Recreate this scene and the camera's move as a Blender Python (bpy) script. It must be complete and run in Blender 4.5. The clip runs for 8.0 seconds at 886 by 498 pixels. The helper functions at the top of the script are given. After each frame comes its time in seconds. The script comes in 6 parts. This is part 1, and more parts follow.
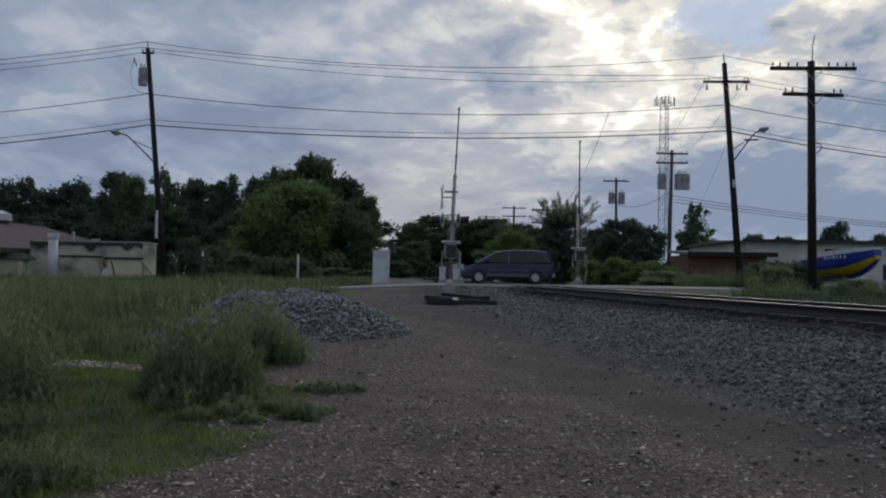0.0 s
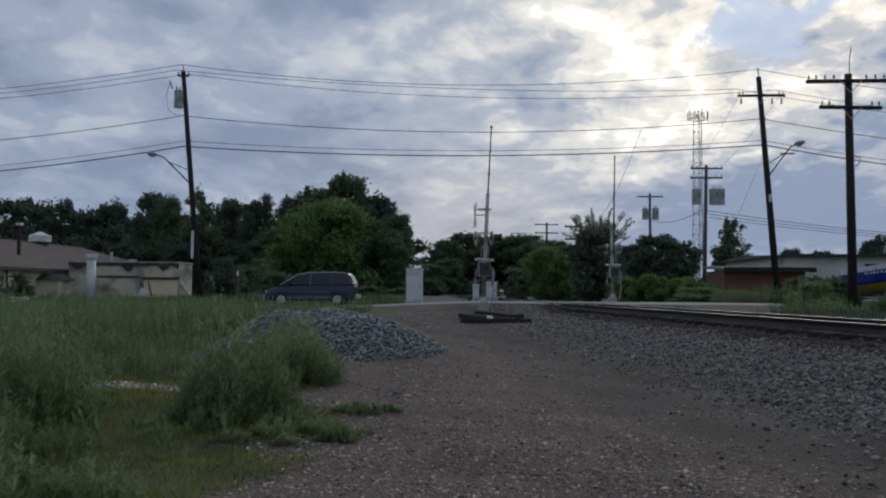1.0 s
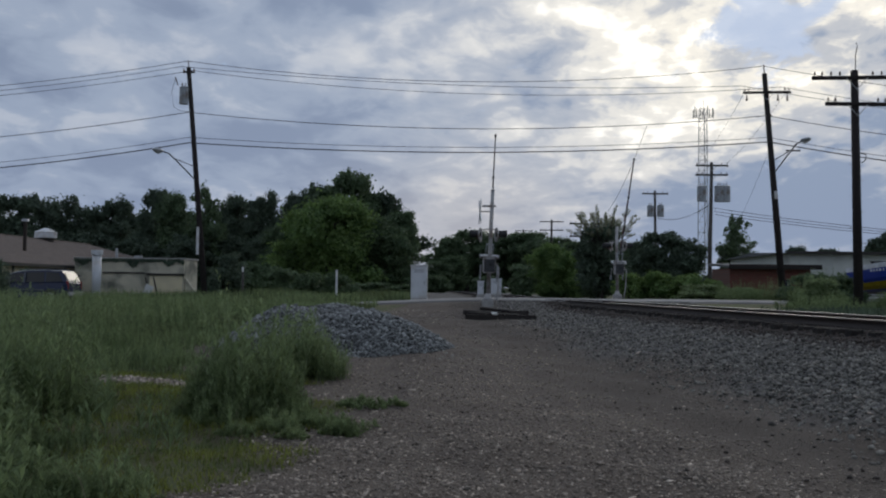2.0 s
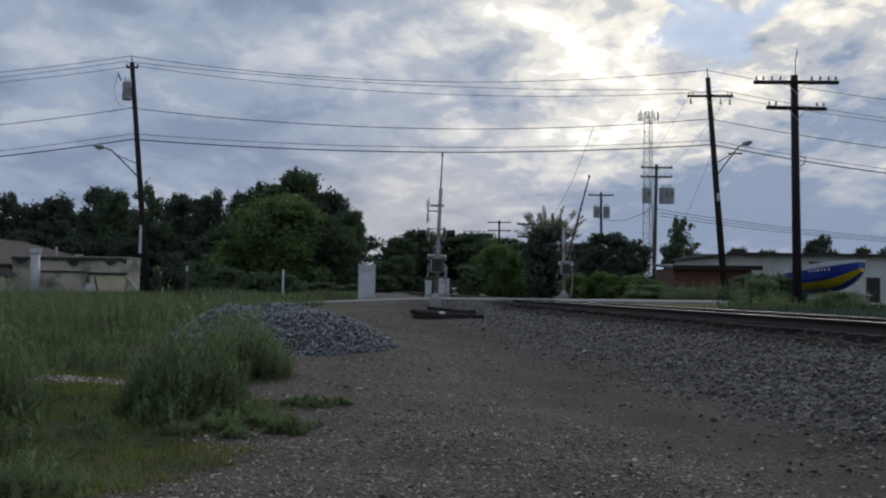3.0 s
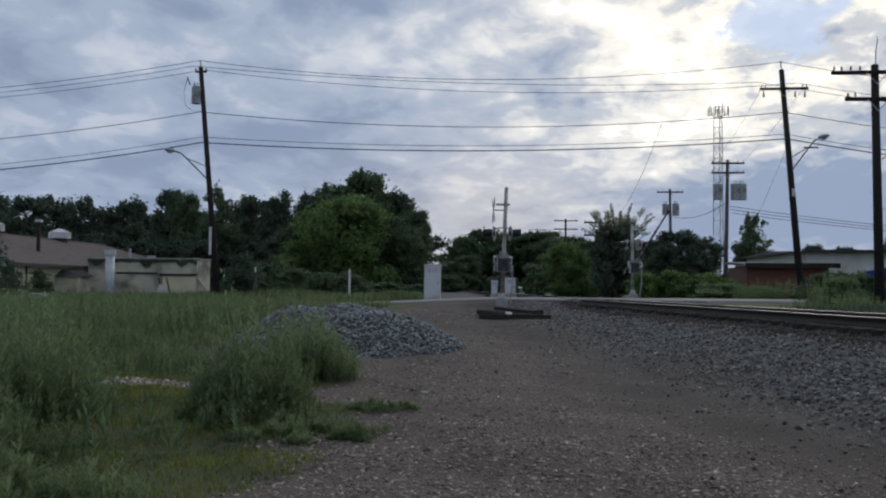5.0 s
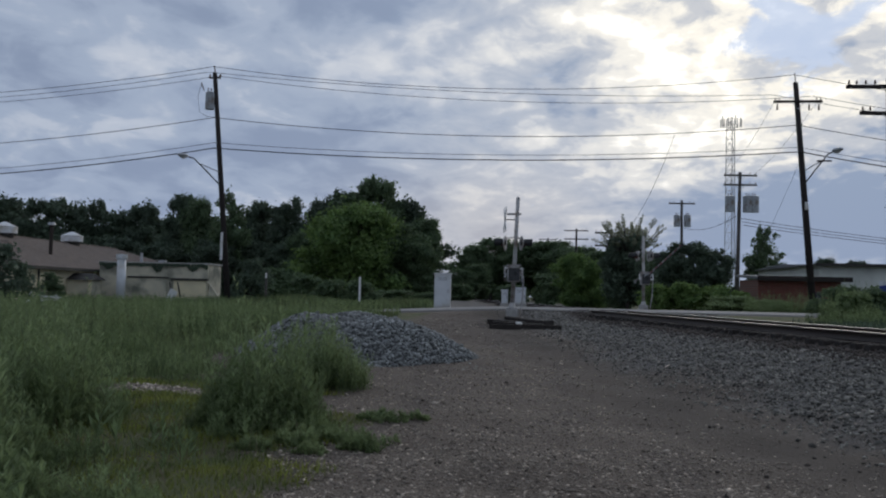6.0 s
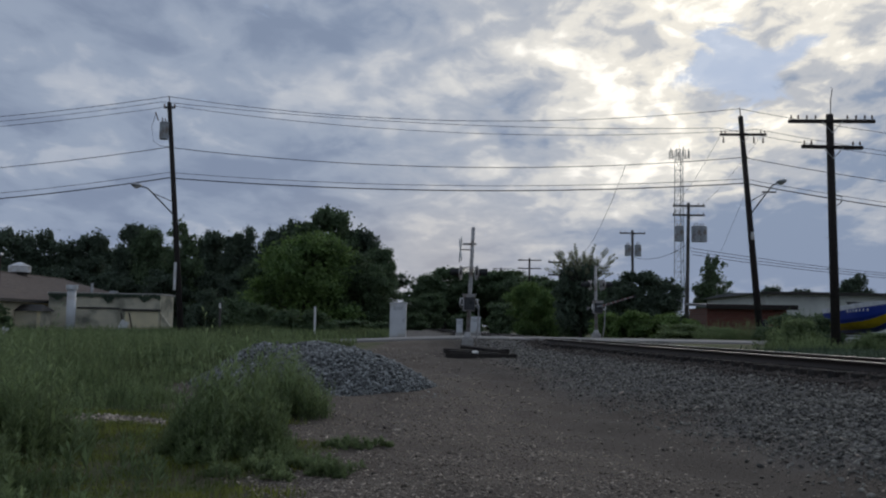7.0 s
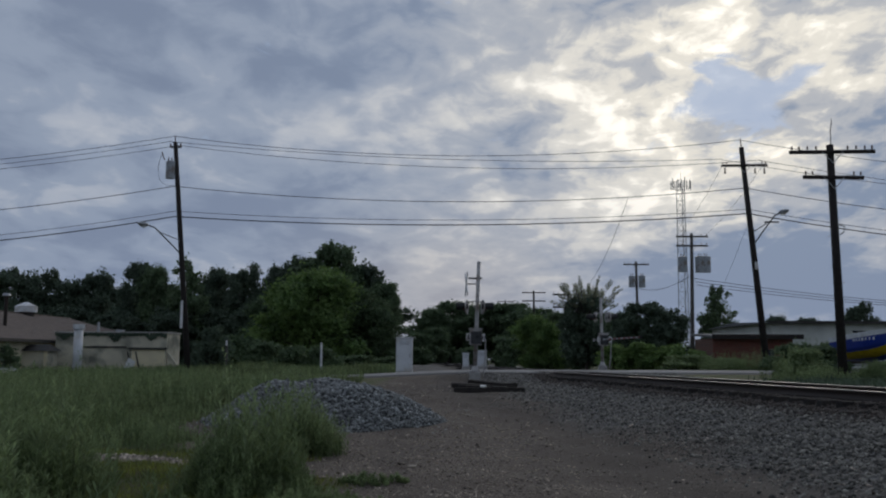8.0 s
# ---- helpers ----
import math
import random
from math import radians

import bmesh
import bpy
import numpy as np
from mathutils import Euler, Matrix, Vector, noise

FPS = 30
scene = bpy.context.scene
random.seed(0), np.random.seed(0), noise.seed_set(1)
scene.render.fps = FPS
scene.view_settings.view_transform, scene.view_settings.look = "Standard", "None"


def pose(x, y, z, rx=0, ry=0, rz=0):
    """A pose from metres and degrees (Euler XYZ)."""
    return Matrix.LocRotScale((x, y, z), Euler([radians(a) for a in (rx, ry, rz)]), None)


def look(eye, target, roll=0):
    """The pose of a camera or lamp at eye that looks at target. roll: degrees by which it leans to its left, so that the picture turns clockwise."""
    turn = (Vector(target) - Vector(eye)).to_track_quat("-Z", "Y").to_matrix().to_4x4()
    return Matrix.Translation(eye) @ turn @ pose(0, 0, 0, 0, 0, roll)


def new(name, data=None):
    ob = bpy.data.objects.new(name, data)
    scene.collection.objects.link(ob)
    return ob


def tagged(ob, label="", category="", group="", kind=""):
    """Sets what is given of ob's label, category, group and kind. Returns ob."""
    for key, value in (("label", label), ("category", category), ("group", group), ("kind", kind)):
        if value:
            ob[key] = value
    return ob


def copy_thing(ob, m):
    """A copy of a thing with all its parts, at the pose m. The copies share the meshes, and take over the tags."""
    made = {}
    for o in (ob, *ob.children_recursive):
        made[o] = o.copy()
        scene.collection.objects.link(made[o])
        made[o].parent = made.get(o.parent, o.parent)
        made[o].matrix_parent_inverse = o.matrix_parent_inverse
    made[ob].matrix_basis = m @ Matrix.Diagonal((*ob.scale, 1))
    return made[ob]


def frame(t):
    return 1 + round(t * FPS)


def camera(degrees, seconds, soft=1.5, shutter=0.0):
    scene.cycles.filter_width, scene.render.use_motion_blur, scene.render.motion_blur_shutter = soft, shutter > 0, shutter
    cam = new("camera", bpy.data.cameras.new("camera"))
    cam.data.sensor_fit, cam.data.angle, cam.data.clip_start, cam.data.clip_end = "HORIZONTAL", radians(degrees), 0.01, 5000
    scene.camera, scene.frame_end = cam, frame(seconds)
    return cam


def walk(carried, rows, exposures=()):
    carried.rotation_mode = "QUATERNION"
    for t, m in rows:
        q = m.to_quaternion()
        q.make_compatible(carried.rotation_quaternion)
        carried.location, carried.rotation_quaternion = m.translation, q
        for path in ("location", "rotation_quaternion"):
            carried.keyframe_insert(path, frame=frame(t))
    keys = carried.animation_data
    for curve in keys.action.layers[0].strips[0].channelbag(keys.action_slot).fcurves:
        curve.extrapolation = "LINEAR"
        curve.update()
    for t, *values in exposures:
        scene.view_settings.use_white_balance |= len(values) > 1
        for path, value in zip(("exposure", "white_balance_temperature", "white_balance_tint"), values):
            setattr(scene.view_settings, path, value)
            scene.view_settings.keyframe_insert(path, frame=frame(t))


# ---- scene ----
cam = camera(52.1, 8.0, soft=2.1)
PATH = [
    (0, (0.203, -0.12, 1.461), (0.2, 1.879, 1.515), 0.9),
    (0.5, (0.177, -0.096, 1.488), (0.137, 1.902, 1.582), 0.9),
    (1, (0.166, -0.081, 1.493), (0.091, 1.915, 1.584), 0.5),
    (1.2, (0.16, -0.08, 1.49), (0.076, 1.916, 1.582), 0.4),
    (2.3, (0.163, -0.098, 1.452), (0.077, 1.898, 1.535), 0.9),
    (2.5, (0.163, -0.1, 1.447), (0.086, 1.896, 1.544), 1.6),
    (3, (0.175, -0.038, 1.427), (0.204, 1.96, 1.514), 0.7),
    (3.5, (0.162, 0.003, 1.427), (0.159, 2.002, 1.478), -0.3),
    (4, (0.17, 0.083, 1.413), (0.145, 2.082, 1.44), -1.2),
    (4.5, (0.163, 0.179, 1.42), (0.074, 2.176, 1.488), -0.6),
    (4.7, (0.163, 0.21, 1.432), (0.063, 2.207, 1.504), -0.1),
    (5.8, (0.168, 0.356, 1.493), (0.027, 2.347, 1.617), 1.3),
    (6, (0.128, 0.274, 1.486), (-0.01, 2.267, 1.587), 1.3),
    (6.5, (0.061, 0.045, 1.467), (0.014, 2.043, 1.548), 0.6),
    (7, (0.034, -0.062, 1.474), (-0.002, 1.931, 1.642), 1.0),
    (7.5, (0.024, -0.207, 1.48), (-0.017, 1.783, 1.677), -0.4),
    (8, (-0.075, -0.305, 1.507), (-0.118, 1.68, 1.748), 0.2),
]
walk(cam, [(t, look(eye, target, roll)) for t, eye, target, roll in PATH],
     exposures=[(0, 0.05), (0.5, 0.17), (1, 0.2), (2.5, 0.18), (3.5, 0.18), (4.5, 0.38), (6, 0.28), (6.5, 0.23), (7, 0.05), (7.5, -0.1), (8, -0.08)])

# ---- world, sun ----
SUN_EL, SUN_AZ = radians(18), radians(19)       # behind cloud, ahead and to one side
SUN_DIR = Vector((math.sin(SUN_AZ) * math.cos(SUN_EL), math.cos(SUN_AZ) * math.cos(SUN_EL), math.sin(SUN_EL)))


def make_world():
    w = bpy.data.worlds.new("sky")
    w.use_nodes = True
    scene.world = w
    nt = w.node_tree
    nt.nodes.clear()
    N = lambda kind: nt.nodes.new(kind)
    L = lambda a, b: nt.links.new(a, b)

    def maths(op, a, b=None, c=None):
        n = N("ShaderNodeMath")
        n.operation = op
        for i, v in enumerate((a, b, c)):
            if v is None:
                continue
            if isinstance(v, (int, float)):
                n.inputs[i].default_value = v
            else:
                L(v, n.inputs[i])
        return n.outputs[0]

    def ramp(fac, stops):
        n = N("ShaderNodeValToRGB")
        n.color_ramp.interpolation = "EASE"
        el = n.color_ramp.elements
        while len(el) < len(stops):
            el.new(0.5)
        for e, (p, c) in zip(el, stops):
            e.position, e.color = p, (*c, 1)
        L(fac, n.inputs[0])
        return n.outputs[0]

    def mix(fac, a, b):
        n = N("ShaderNodeMix")
        n.data_type = "RGBA"
        for sock, v in ((n.inputs[0], fac), (n.inputs[6], a), (n.inputs[7], b)):
            if isinstance(v, (int, float)):
                sock.default_value = v
            elif isinstance(v, tuple):
                sock.default_value = (*v, 1)
            else:
                L(v, sock)
        return n.outputs[2]

    tc = N("ShaderNodeTexCoord").outputs["Generated"]
    sep = N("ShaderNodeSeparateXYZ")
    L(tc, sep.inputs[0])
    up = maths("ADD", maths("MAXIMUM", sep.outputs[2], 0.0), 0.26)
    comb = N("ShaderNodeCombineXYZ")                 # the cloud deck, seen in perspective
    L(maths("DIVIDE", sep.outputs[0], up), comb.inputs[0])
    L(maths("DIVIDE", sep.outputs[1], up), comb.inputs[1])

    dot = N("ShaderNodeVectorMath")

    def nearness():
        """How near a direction is to the veiled sun."""
        dot.operation = "DOT_PRODUCT"
        nrm = N("ShaderNodeVectorMath")
        nrm.operation = "NORMALIZE"
        L(tc, nrm.inputs[0])
        L(nrm.outputs[0], dot.inputs[0])
        dot.inputs[1].default_value = SUN_DIR
        return maths("MAXIMUM", dot.outputs["Value"], 0.0)

    def noise_tex(scale, detail, rough, dist, off, sx=1.0, sy=1.0):
        mp = N("ShaderNodeMapping")
        mp.inputs["Location"].default_value = off
        mp.inputs["Scale"].default_value = (sx, sy, 1)
        L(comb.outputs[0], mp.inputs[0])
        n = N("ShaderNodeTexNoise")
        n.inputs["Scale"].default_value = scale
        n.inputs["Detail"].default_value = detail
        n.inputs["Roughness"].default_value = rough
        n.inputs["Distortion"].default_value = dist
        L(mp.outputs[0], n.inputs["Vector"])
        return n.outputs["Fac"]

    near = nearness()
    glow = maths("POWER", near, 19.0)
    halo = maths("POWER", near, 7.0)
    big = noise_tex(1.6, 3, 0.5, 0.3, (3.1, 1.7, 0))
    mid = noise_tex(5.2, 5, 0.5, 0.5, (0.4, 5.2, 0), 1.1, 0.95)
    small = noise_tex(15.0, 5, 0.55, 0.4, (7.0, 2.0, 0), 1.1, 0.9)
    # soft, blurred undersides far from the sun, crisp ragged edges near it
    crisp = maths("ADD", 0.09, maths("MULTIPLY", glow, 0.24))
    cover = maths("ADD", maths("MULTIPLY", big, 0.48), maths("ADD", maths("MULTIPLY", mid, 0.42), maths("MULTIPLY", maths("SUBTRACT", small, 0.5), crisp)))
    cover = maths("ADD", cover, 0.052)
    az = maths("ARCTAN2", sep.outputs[0], sep.outputs[1])

    def lump(a, e, wa, we, amount):
        """A broad swelling (or thinning) of the cloud deck about one direction, in degrees."""
        u = maths("DIVIDE", maths("SUBTRACT", az, radians(a)), radians(wa))
        v = maths("DIVIDE", maths("SUBTRACT", sep.outputs[2], math.sin(radians(e))), radians(we))
        q = maths("ADD", maths("MULTIPLY", u, u), maths("MULTIPLY", v, v))
        return maths("MULTIPLY", maths("POWER", 2.718, maths("MULTIPLY", q, -1.0)), amount)

    for args in ((27, 4, 12, 3.6, -0.10), (11, 13, 6, 4.0, 0.06), (0, 7.5, 8, 2.4, 0.06), (14, 5, 9, 3, -0.11), (-16, 8, 12, 3.6, -0.05), (25, 16, 8, 5, 0.095), (19, 21, 6, 2.5, -0.03), (13, 10, 10, 2.2, 0.09), (-7, 14, 6, 1.6, 0.05), (-16, 18, 14, 4, -0.06)):
        cover = maths("ADD", cover, lump(*args))
    # grey-blue undersides to pale lit edges
    deck = ramp(cover, [(0.38, (0.205, 0.255, 0.36)), (0.50, (0.295, 0.355, 0.465)), (0.57, (0.42, 0.465, 0.55)), (0.66, (0.56, 0.585, 0.635))])
    warm = ramp(cover, [(0.41, (0.25, 0.31, 0.42)), (0.525, (0.50, 0.515, 0.545)), (0.605, (0.86, 0.82, 0.735)), (0.685, (1.33, 1.26, 1.12))])
    # the deck is duller away from the sunset
    fade = N("ShaderNodeMapRange")
    fade.inputs[1].default_value, fade.inputs[2].default_value = -0.6, 1.0
    fade.inputs[3].default_value, fade.inputs[4].default_value = 0.76, 1.0
    L(dot.outputs["Value"], fade.inputs[0])
    dim = N("ShaderNodeVectorMath")
    dim.operation = "SCALE"
    L(deck, dim.inputs[0])
    L(fade.outputs[0], dim.inputs["Scale"])
    deck = dim.outputs[0]
    lit = mix(maths("MINIMUM", maths("ADD", maths("MULTIPLY", glow, 0.9), maths("MULTIPLY", halo, 0.24)), 1.0), deck, warm)
    sky = N("ShaderNodeTexSky")
    sky.sky_type, sky.sun_disc, sky.sun_elevation, sky.sun_rotation = "NISHITA", False, SUN_EL, SUN_AZ
    sky_dim = N("ShaderNodeVectorMath")
    sky_dim.operation = "SCALE"
    L(sky.outputs[0], sky_dim.inputs[0])
    sky_dim.inputs["Scale"].default_value = 0.024
    thin = maths("ADD", maths("MULTIPLY", maths("SUBTRACT", noise_tex(7.5, 6, 0.6, 0.5, (1.3, 0.6, 0)), 0.5), 2.4), lump(17.0, 15.6, 3.8, 2.4, 0.95))
    gap = ramp(thin, [(0.36, (0, 0, 0)), (0.74, (0.85, 0.85, 0.85))])
    col = mix(gap, lit, mix(0.82, sky_dim.outputs[0], (0.40, 0.53, 0.76)))
    # thick even haze low down, paler and warmer where the evening light comes through
    low = maths("POWER", maths("SUBTRACT", 1.0, maths("MINIMUM", maths("MAXIMUM", sep.outputs[2], 0.0), 1.0)), 10.0)
    peach = mix(lump(-1.0, 5.5, 7.5, 4.2, 0.95), (0.235, 0.29, 0.415), (0.61, 0.54, 0.48))
    col = mix(maths("MULTIPLY", low, 0.86), col, peach)
    bg = N("ShaderNodeBackground")
    L(col, bg.inputs[0])
    bg.inputs[1].default_value = 1.0
    out = N("ShaderNodeOutputWorld")
    L(bg.outputs[0], out.inputs[0])


make_world()
sun = new("sun", bpy.data.lights.new("sun", "SUN"))
sun.data.energy, sun.data.angle, sun.data.color = 0.5, radians(25), (1.0, 0.93, 0.82)
sun.matrix_basis = look(SUN_DIR * 50, (0, 0, 0))


# ---- materials ----
def material(name, c1, c2=None, scale=4.0, rough=0.8, metal=0.0, bump=0.0, bump_scale=40.0, c3=None, scale3=0.6, island=0.0, obj_random=0.0, fine=True, translucent=0.0):
    m = bpy.data.materials.new(name)
    m.use_nodes = True
    nt = m.node_tree
    b = nt.nodes["Principled BSDF"]
    b.inputs["Roughness"].default_value, b.inputs["Metallic"].default_value = rough, metal
    geo = nt.nodes.new("ShaderNodeNewGeometry")
    tcoord = nt.nodes.new("ShaderNodeTexCoord")

    def noise_node(s, detail=5):
        n = nt.nodes.new("ShaderNodeTexNoise")
        n.inputs["Scale"].default_value, n.inputs["Detail"].default_value = s, detail
        nt.links.new(tcoord.outputs["Object"], n.inputs["Vector"])
        return n.outputs["Fac"]

    def mixed(fac, a, c):
        n = nt.nodes.new("ShaderNodeMix")
        n.data_type = "RGBA"
        nt.links.new(fac, n.inputs[0])
        for sock, v in ((n.inputs[6], a), (n.inputs[7], c)):
            if isinstance(v, tuple):
                sock.default_value = (*v, 1)
            else:
                nt.links.new(v, sock)
        return n.outputs[2]

    def steep(fac, lo, hi):
        n = nt.nodes.new("ShaderNodeMapRange")
        n.inputs[1].default_value, n.inputs[2].default_value = lo, hi
        nt.links.new(fac, n.inputs[0])
        return n.outputs[0]

    col = mixed(steep(noise_node(scale), 0.35, 0.65), c1, c2 or tuple(v * 0.75 for v in c1))
    if c3:
        col = mixed(steep(noise_node(scale3, 4), 0.48, 0.66), col, c3)
    for amount, sock in ((island, geo.outputs["Random Per Island"]), (obj_random, None)):
        if amount:
            if sock is None:
                sock = nt.nodes.new("ShaderNodeObjectInfo").outputs["Random"]
            mr = nt.nodes.new("ShaderNodeMapRange")
            mr.inputs[3].default_value, mr.inputs[4].default_value = 1 - amount, 1 + amount
            nt.links.new(sock, mr.inputs[0])
            hsv = nt.nodes.new("ShaderNodeHueSaturation")
            nt.links.new(mr.outputs[0], hsv.inputs["Value"])
            nt.links.new(col, hsv.inputs["Color"])
            col = hsv.outputs[0]
    nt.links.new(col, b.inputs["Base Color"])
    if bump:
        bn = nt.nodes.new("ShaderNodeBump")
        bn.inputs["Strength"].default_value, bn.inputs["Distance"].default_value = bump, 0.02
        nt.links.new(noise_node(bump_scale, 6), bn.inputs["Height"])
        nt.links.new(bn.outputs[0], b.inputs["Normal"])
    if translucent:
        tr = nt.nodes.new("ShaderNodeBsdfTranslucent")
        nt.links.new(col, tr.inputs[0])
        ms = nt.nodes.new("ShaderNodeMixShader")
        ms.inputs[0].default_value = translucent
        nt.links.new(b.outputs[0], ms.inputs[1])
        nt.links.new(tr.outputs[0], ms.inputs[2])
        nt.links.new(ms.outputs[0], nt.nodes["Material Output"].inputs[0])
    return m


M = {}
M["stone"] = material("ballast_stone", (0.235, 0.222, 0.190), (0.100, 0.094, 0.082), 6, 0.85, bump=0.4, island=0.8)
M["stone_dark"] = material("oily_ballast_stone", (0.075, 0.058, 0.047), (0.04, 0.032, 0.027), 6, 0.8, bump=0.4, island=0.6)
M["pile"] = material("crushed_limestone", (0.29, 0.298, 0.285), (0.135, 0.14, 0.138), 6, 0.85, bump=0.4, island=0.9)
M["stone_single"] = material("ballast_stone_loose", (0.235, 0.222, 0.190), (0.100, 0.094, 0.082), 3, 0.85, bump=0.4, obj_random=0.7)
M["pile_single"] = material("crushed_limestone_loose", (0.29, 0.298, 0.285), (0.135, 0.14, 0.138), 3, 0.85, bump=0.4, obj_random=0.7)
M["pebble"] = material("pebbles", (0.46, 0.39, 0.315), (0.16, 0.13, 0.105), 9, 0.85, island=0.75)
M["asphalt"] = material("worn_asphalt", (0.27, 0.26, 0.25), (0.22, 0.215, 0.21), 1.2, 0.9, bump=0.3, c3=(0.16, 0.155, 0.15), scale3=0.25)
M["rail_steel"] = material("rusty_rail_steel", (0.045, 0.032, 0.026), (0.03, 0.024, 0.02), 20, 0.7, 0.4, bump=0.2)
M["rail_head"] = material("polished_rail_head", (0.42, 0.40, 0.38), (0.30, 0.27, 0.25), 12, 0.35, 0.9)
M["tie"] = material("creosoted_timber", (0.035, 0.029, 0.025), (0.018, 0.015, 0.013), 14, 0.9, bump=0.5, obj_random=0.35)
M["pole_wood"] = material("dark_pole_wood", (0.03, 0.023, 0.02), (0.016, 0.013, 0.012), 8, 0.9, bump=0.5)
M["grey_wood"] = material("weathered_pole_wood", (0.13, 0.12, 0.11), (0.08, 0.074, 0.07), 8, 0.9, bump=0.4)
M["wire"] = material("cable_sheath", (0.02, 0.02, 0.022), rough=0.6)
M["galv"] = material("galvanised_steel", (0.42, 0.43, 0.44), (0.33, 0.34, 0.35), 10, 0.45, 0.7, bump=0.1)
M["dark_steel"] = material("tarnished_steel", (0.07, 0.072, 0.075), (0.05, 0.05, 0.052), 8, 0.5, 0.6)
M["transformer"] = material("transformer_paint", (0.38, 0.40, 0.42), (0.30, 0.32, 0.34), 5, 0.5, c3=(0.2, 0.17, 0.14), scale3=2)
M["porcelain"] = material("brown_porcelain", (0.10, 0.06, 0.045), rough=0.3)
M["mast_paint"] = material("aluminium_mast_paint", (0.48, 0.47, 0.46), (0.36, 0.35, 0.34), 6, 0.5, 0.3, c3=(0.25, 0.2, 0.16), scale3=3)
M["black_paint"] = material("black_signal_paint", (0.012, 0.012, 0.013), rough=0.5)
M["red_lens"] = material("red_lens", (0.25, 0.012, 0.01), rough=0.15)
M["arm_back"] = material("dull_aluminium", (0.10, 0.10, 0.10), (0.07, 0.07, 0.07), 8, 0.6, 0.3)
M["white_paint"] = material("white_enamel", (0.72, 0.73, 0.74), (0.62, 0.63, 0.64), 3, 0.45, c3=(0.5, 0.46, 0.40), scale3=1.4)
M["sign_white"] = material("white_sign_sheet", (0.75, 0.75, 0.74), (0.68, 0.68, 0.66), 5, 0.5)
M["red_stripe"] = material("red_reflective_sheet", (0.20, 0.035, 0.03), (0.14, 0.03, 0.03), 8, 0.5)
M["arm_white"] = material("grey_arm_sheet", (0.36, 0.36, 0.35), (0.26, 0.26, 0.25), 8, 0.6)
M["cabinet_paint"] = material("cabinet_paint", (0.66, 0.68, 0.70), (0.58, 0.60, 0.62), 2, 0.4, c3=(0.5, 0.47, 0.42), scale3=1.0)
M["concrete"] = material("concrete", (0.42, 0.41, 0.39), (0.33, 0.32, 0.30), 5, 0.9, bump=0.3)
M["van_paint"] = material("dark_blue_car_paint", (0.012, 0.020, 0.056), (0.011, 0.018, 0.05), 2, 0.25)
M["van_paint"].node_tree.nodes["Principled BSDF"].inputs["Coat Weight"].default_value = 0.25
M["van_paint"].node_tree.nodes["Principled BSDF"].inputs["Coat Roughness"].default_value = 0.04
M["van_grey"] = material("grey_lower_cladding", (0.10, 0.11, 0.13), rough=0.5)
M["glass_dark"] = material("tinted_glass", (0.012, 0.014, 0.017), rough=0.06)
M["rubber"] = material("tyre_rubber", (0.015, 0.015, 0.015), rough=0.8)
M["hubcap"] = material("silver_wheel_cover", (0.62, 0.62, 0.62), rough=0.35, metal=0.6)
M["chrome_grey"] = material("grey_bumper", (0.36, 0.36, 0.37), rough=0.4)
M["lamp_clear"] = material("clear_lamp_lens", (0.6, 0.6, 0.58), rough=0.1)
M["cream_wall"] = material("cream_painted_block", (0.82, 0.73, 0.50), (0.72, 0.64, 0.44), 1.2, 0.85, bump=0.2, c3=(0.50, 0.45, 0.33), scale3=0.5)
M["stucco"] = material("grey_rendered_wall", (0.66, 0.61, 0.47), (0.50, 0.465, 0.36), 0.9, 0.9, bump=0.3, c3=(0.20, 0.20, 0.16), scale3=0.7)
M["shingle"] = material("brown_asphalt_shingles", (0.17, 0.13, 0.105), (0.12, 0.095, 0.08), 3, 0.9, bump=0.5, bump_scale=12)
M["dark_trim"] = material("dark_roof_edge", (0.05, 0.045, 0.04), (0.03, 0.028, 0.025), 3, 0.8)
M["brick"] = material("red_brick", (0.20, 0.055, 0.04), (0.14, 0.04, 0.03), 3, 0.9, obj_random=0.25, island=0.25)
M["mortar"] = material("mortar", (0.20, 0.14, 0.12), (0.15, 0.11, 0.09), 5, 0.95)
M["metal_wall"] = material("pale_sheet_metal", (0.68, 0.70, 0.66), (0.60, 0.62, 0.58), 0.4, 0.6, 0.0, c3=(0.40, 0.41, 0.39), scale3=0.3)
M["grey_roof"] = material("grey_metal_roof", (0.17, 0.175, 0.18), (0.13, 0.135, 0.14), 0.8, 0.9)
M["boat_blue"] = material("blue_gelcoat", (0.012, 0.04, 0.30), (0.012, 0.035, 0.25), 2, 0.3)
M["boat_white"] = material("white_gelcoat", (0.72, 0.74, 0.77), rough=0.25)
M["boat_yellow"] = material("yellow_gelcoat", (0.62, 0.45, 0.02), rough=0.25)
M["bark"] = material("bark", (0.06, 0.05, 0.042), (0.035, 0.03, 0.026), 6, 0.95, bump=0.6, bump_scale=15)
M["leaf_bright"] = material("bright_leaves", (0.175, 0.262, 0.076), (0.105, 0.180, 0.056), 0.5, 0.7, island=0.35, translucent=0.42)
M["leaf_mid"] = material("green_leaves", (0.120, 0.172, 0.085), (0.080, 0.125, 0.060), 0.4, 0.7, island=0.35, translucent=0.38)
M["leaf_dark"] = material("dark_leaves", (0.098, 0.136, 0.088), (0.066, 0.096, 0.063), 0.35, 0.75, island=0.35, translucent=0.35)
# frond colour raised well above the other leaves to carry skylight on them
M["leaf_frond_skylit"] = material("frond_leaves_skylit", (0.30, 0.31, 0.20), (0.22, 0.24, 0.15), 0.8, 0.6, island=0.3, translucent=0.4)
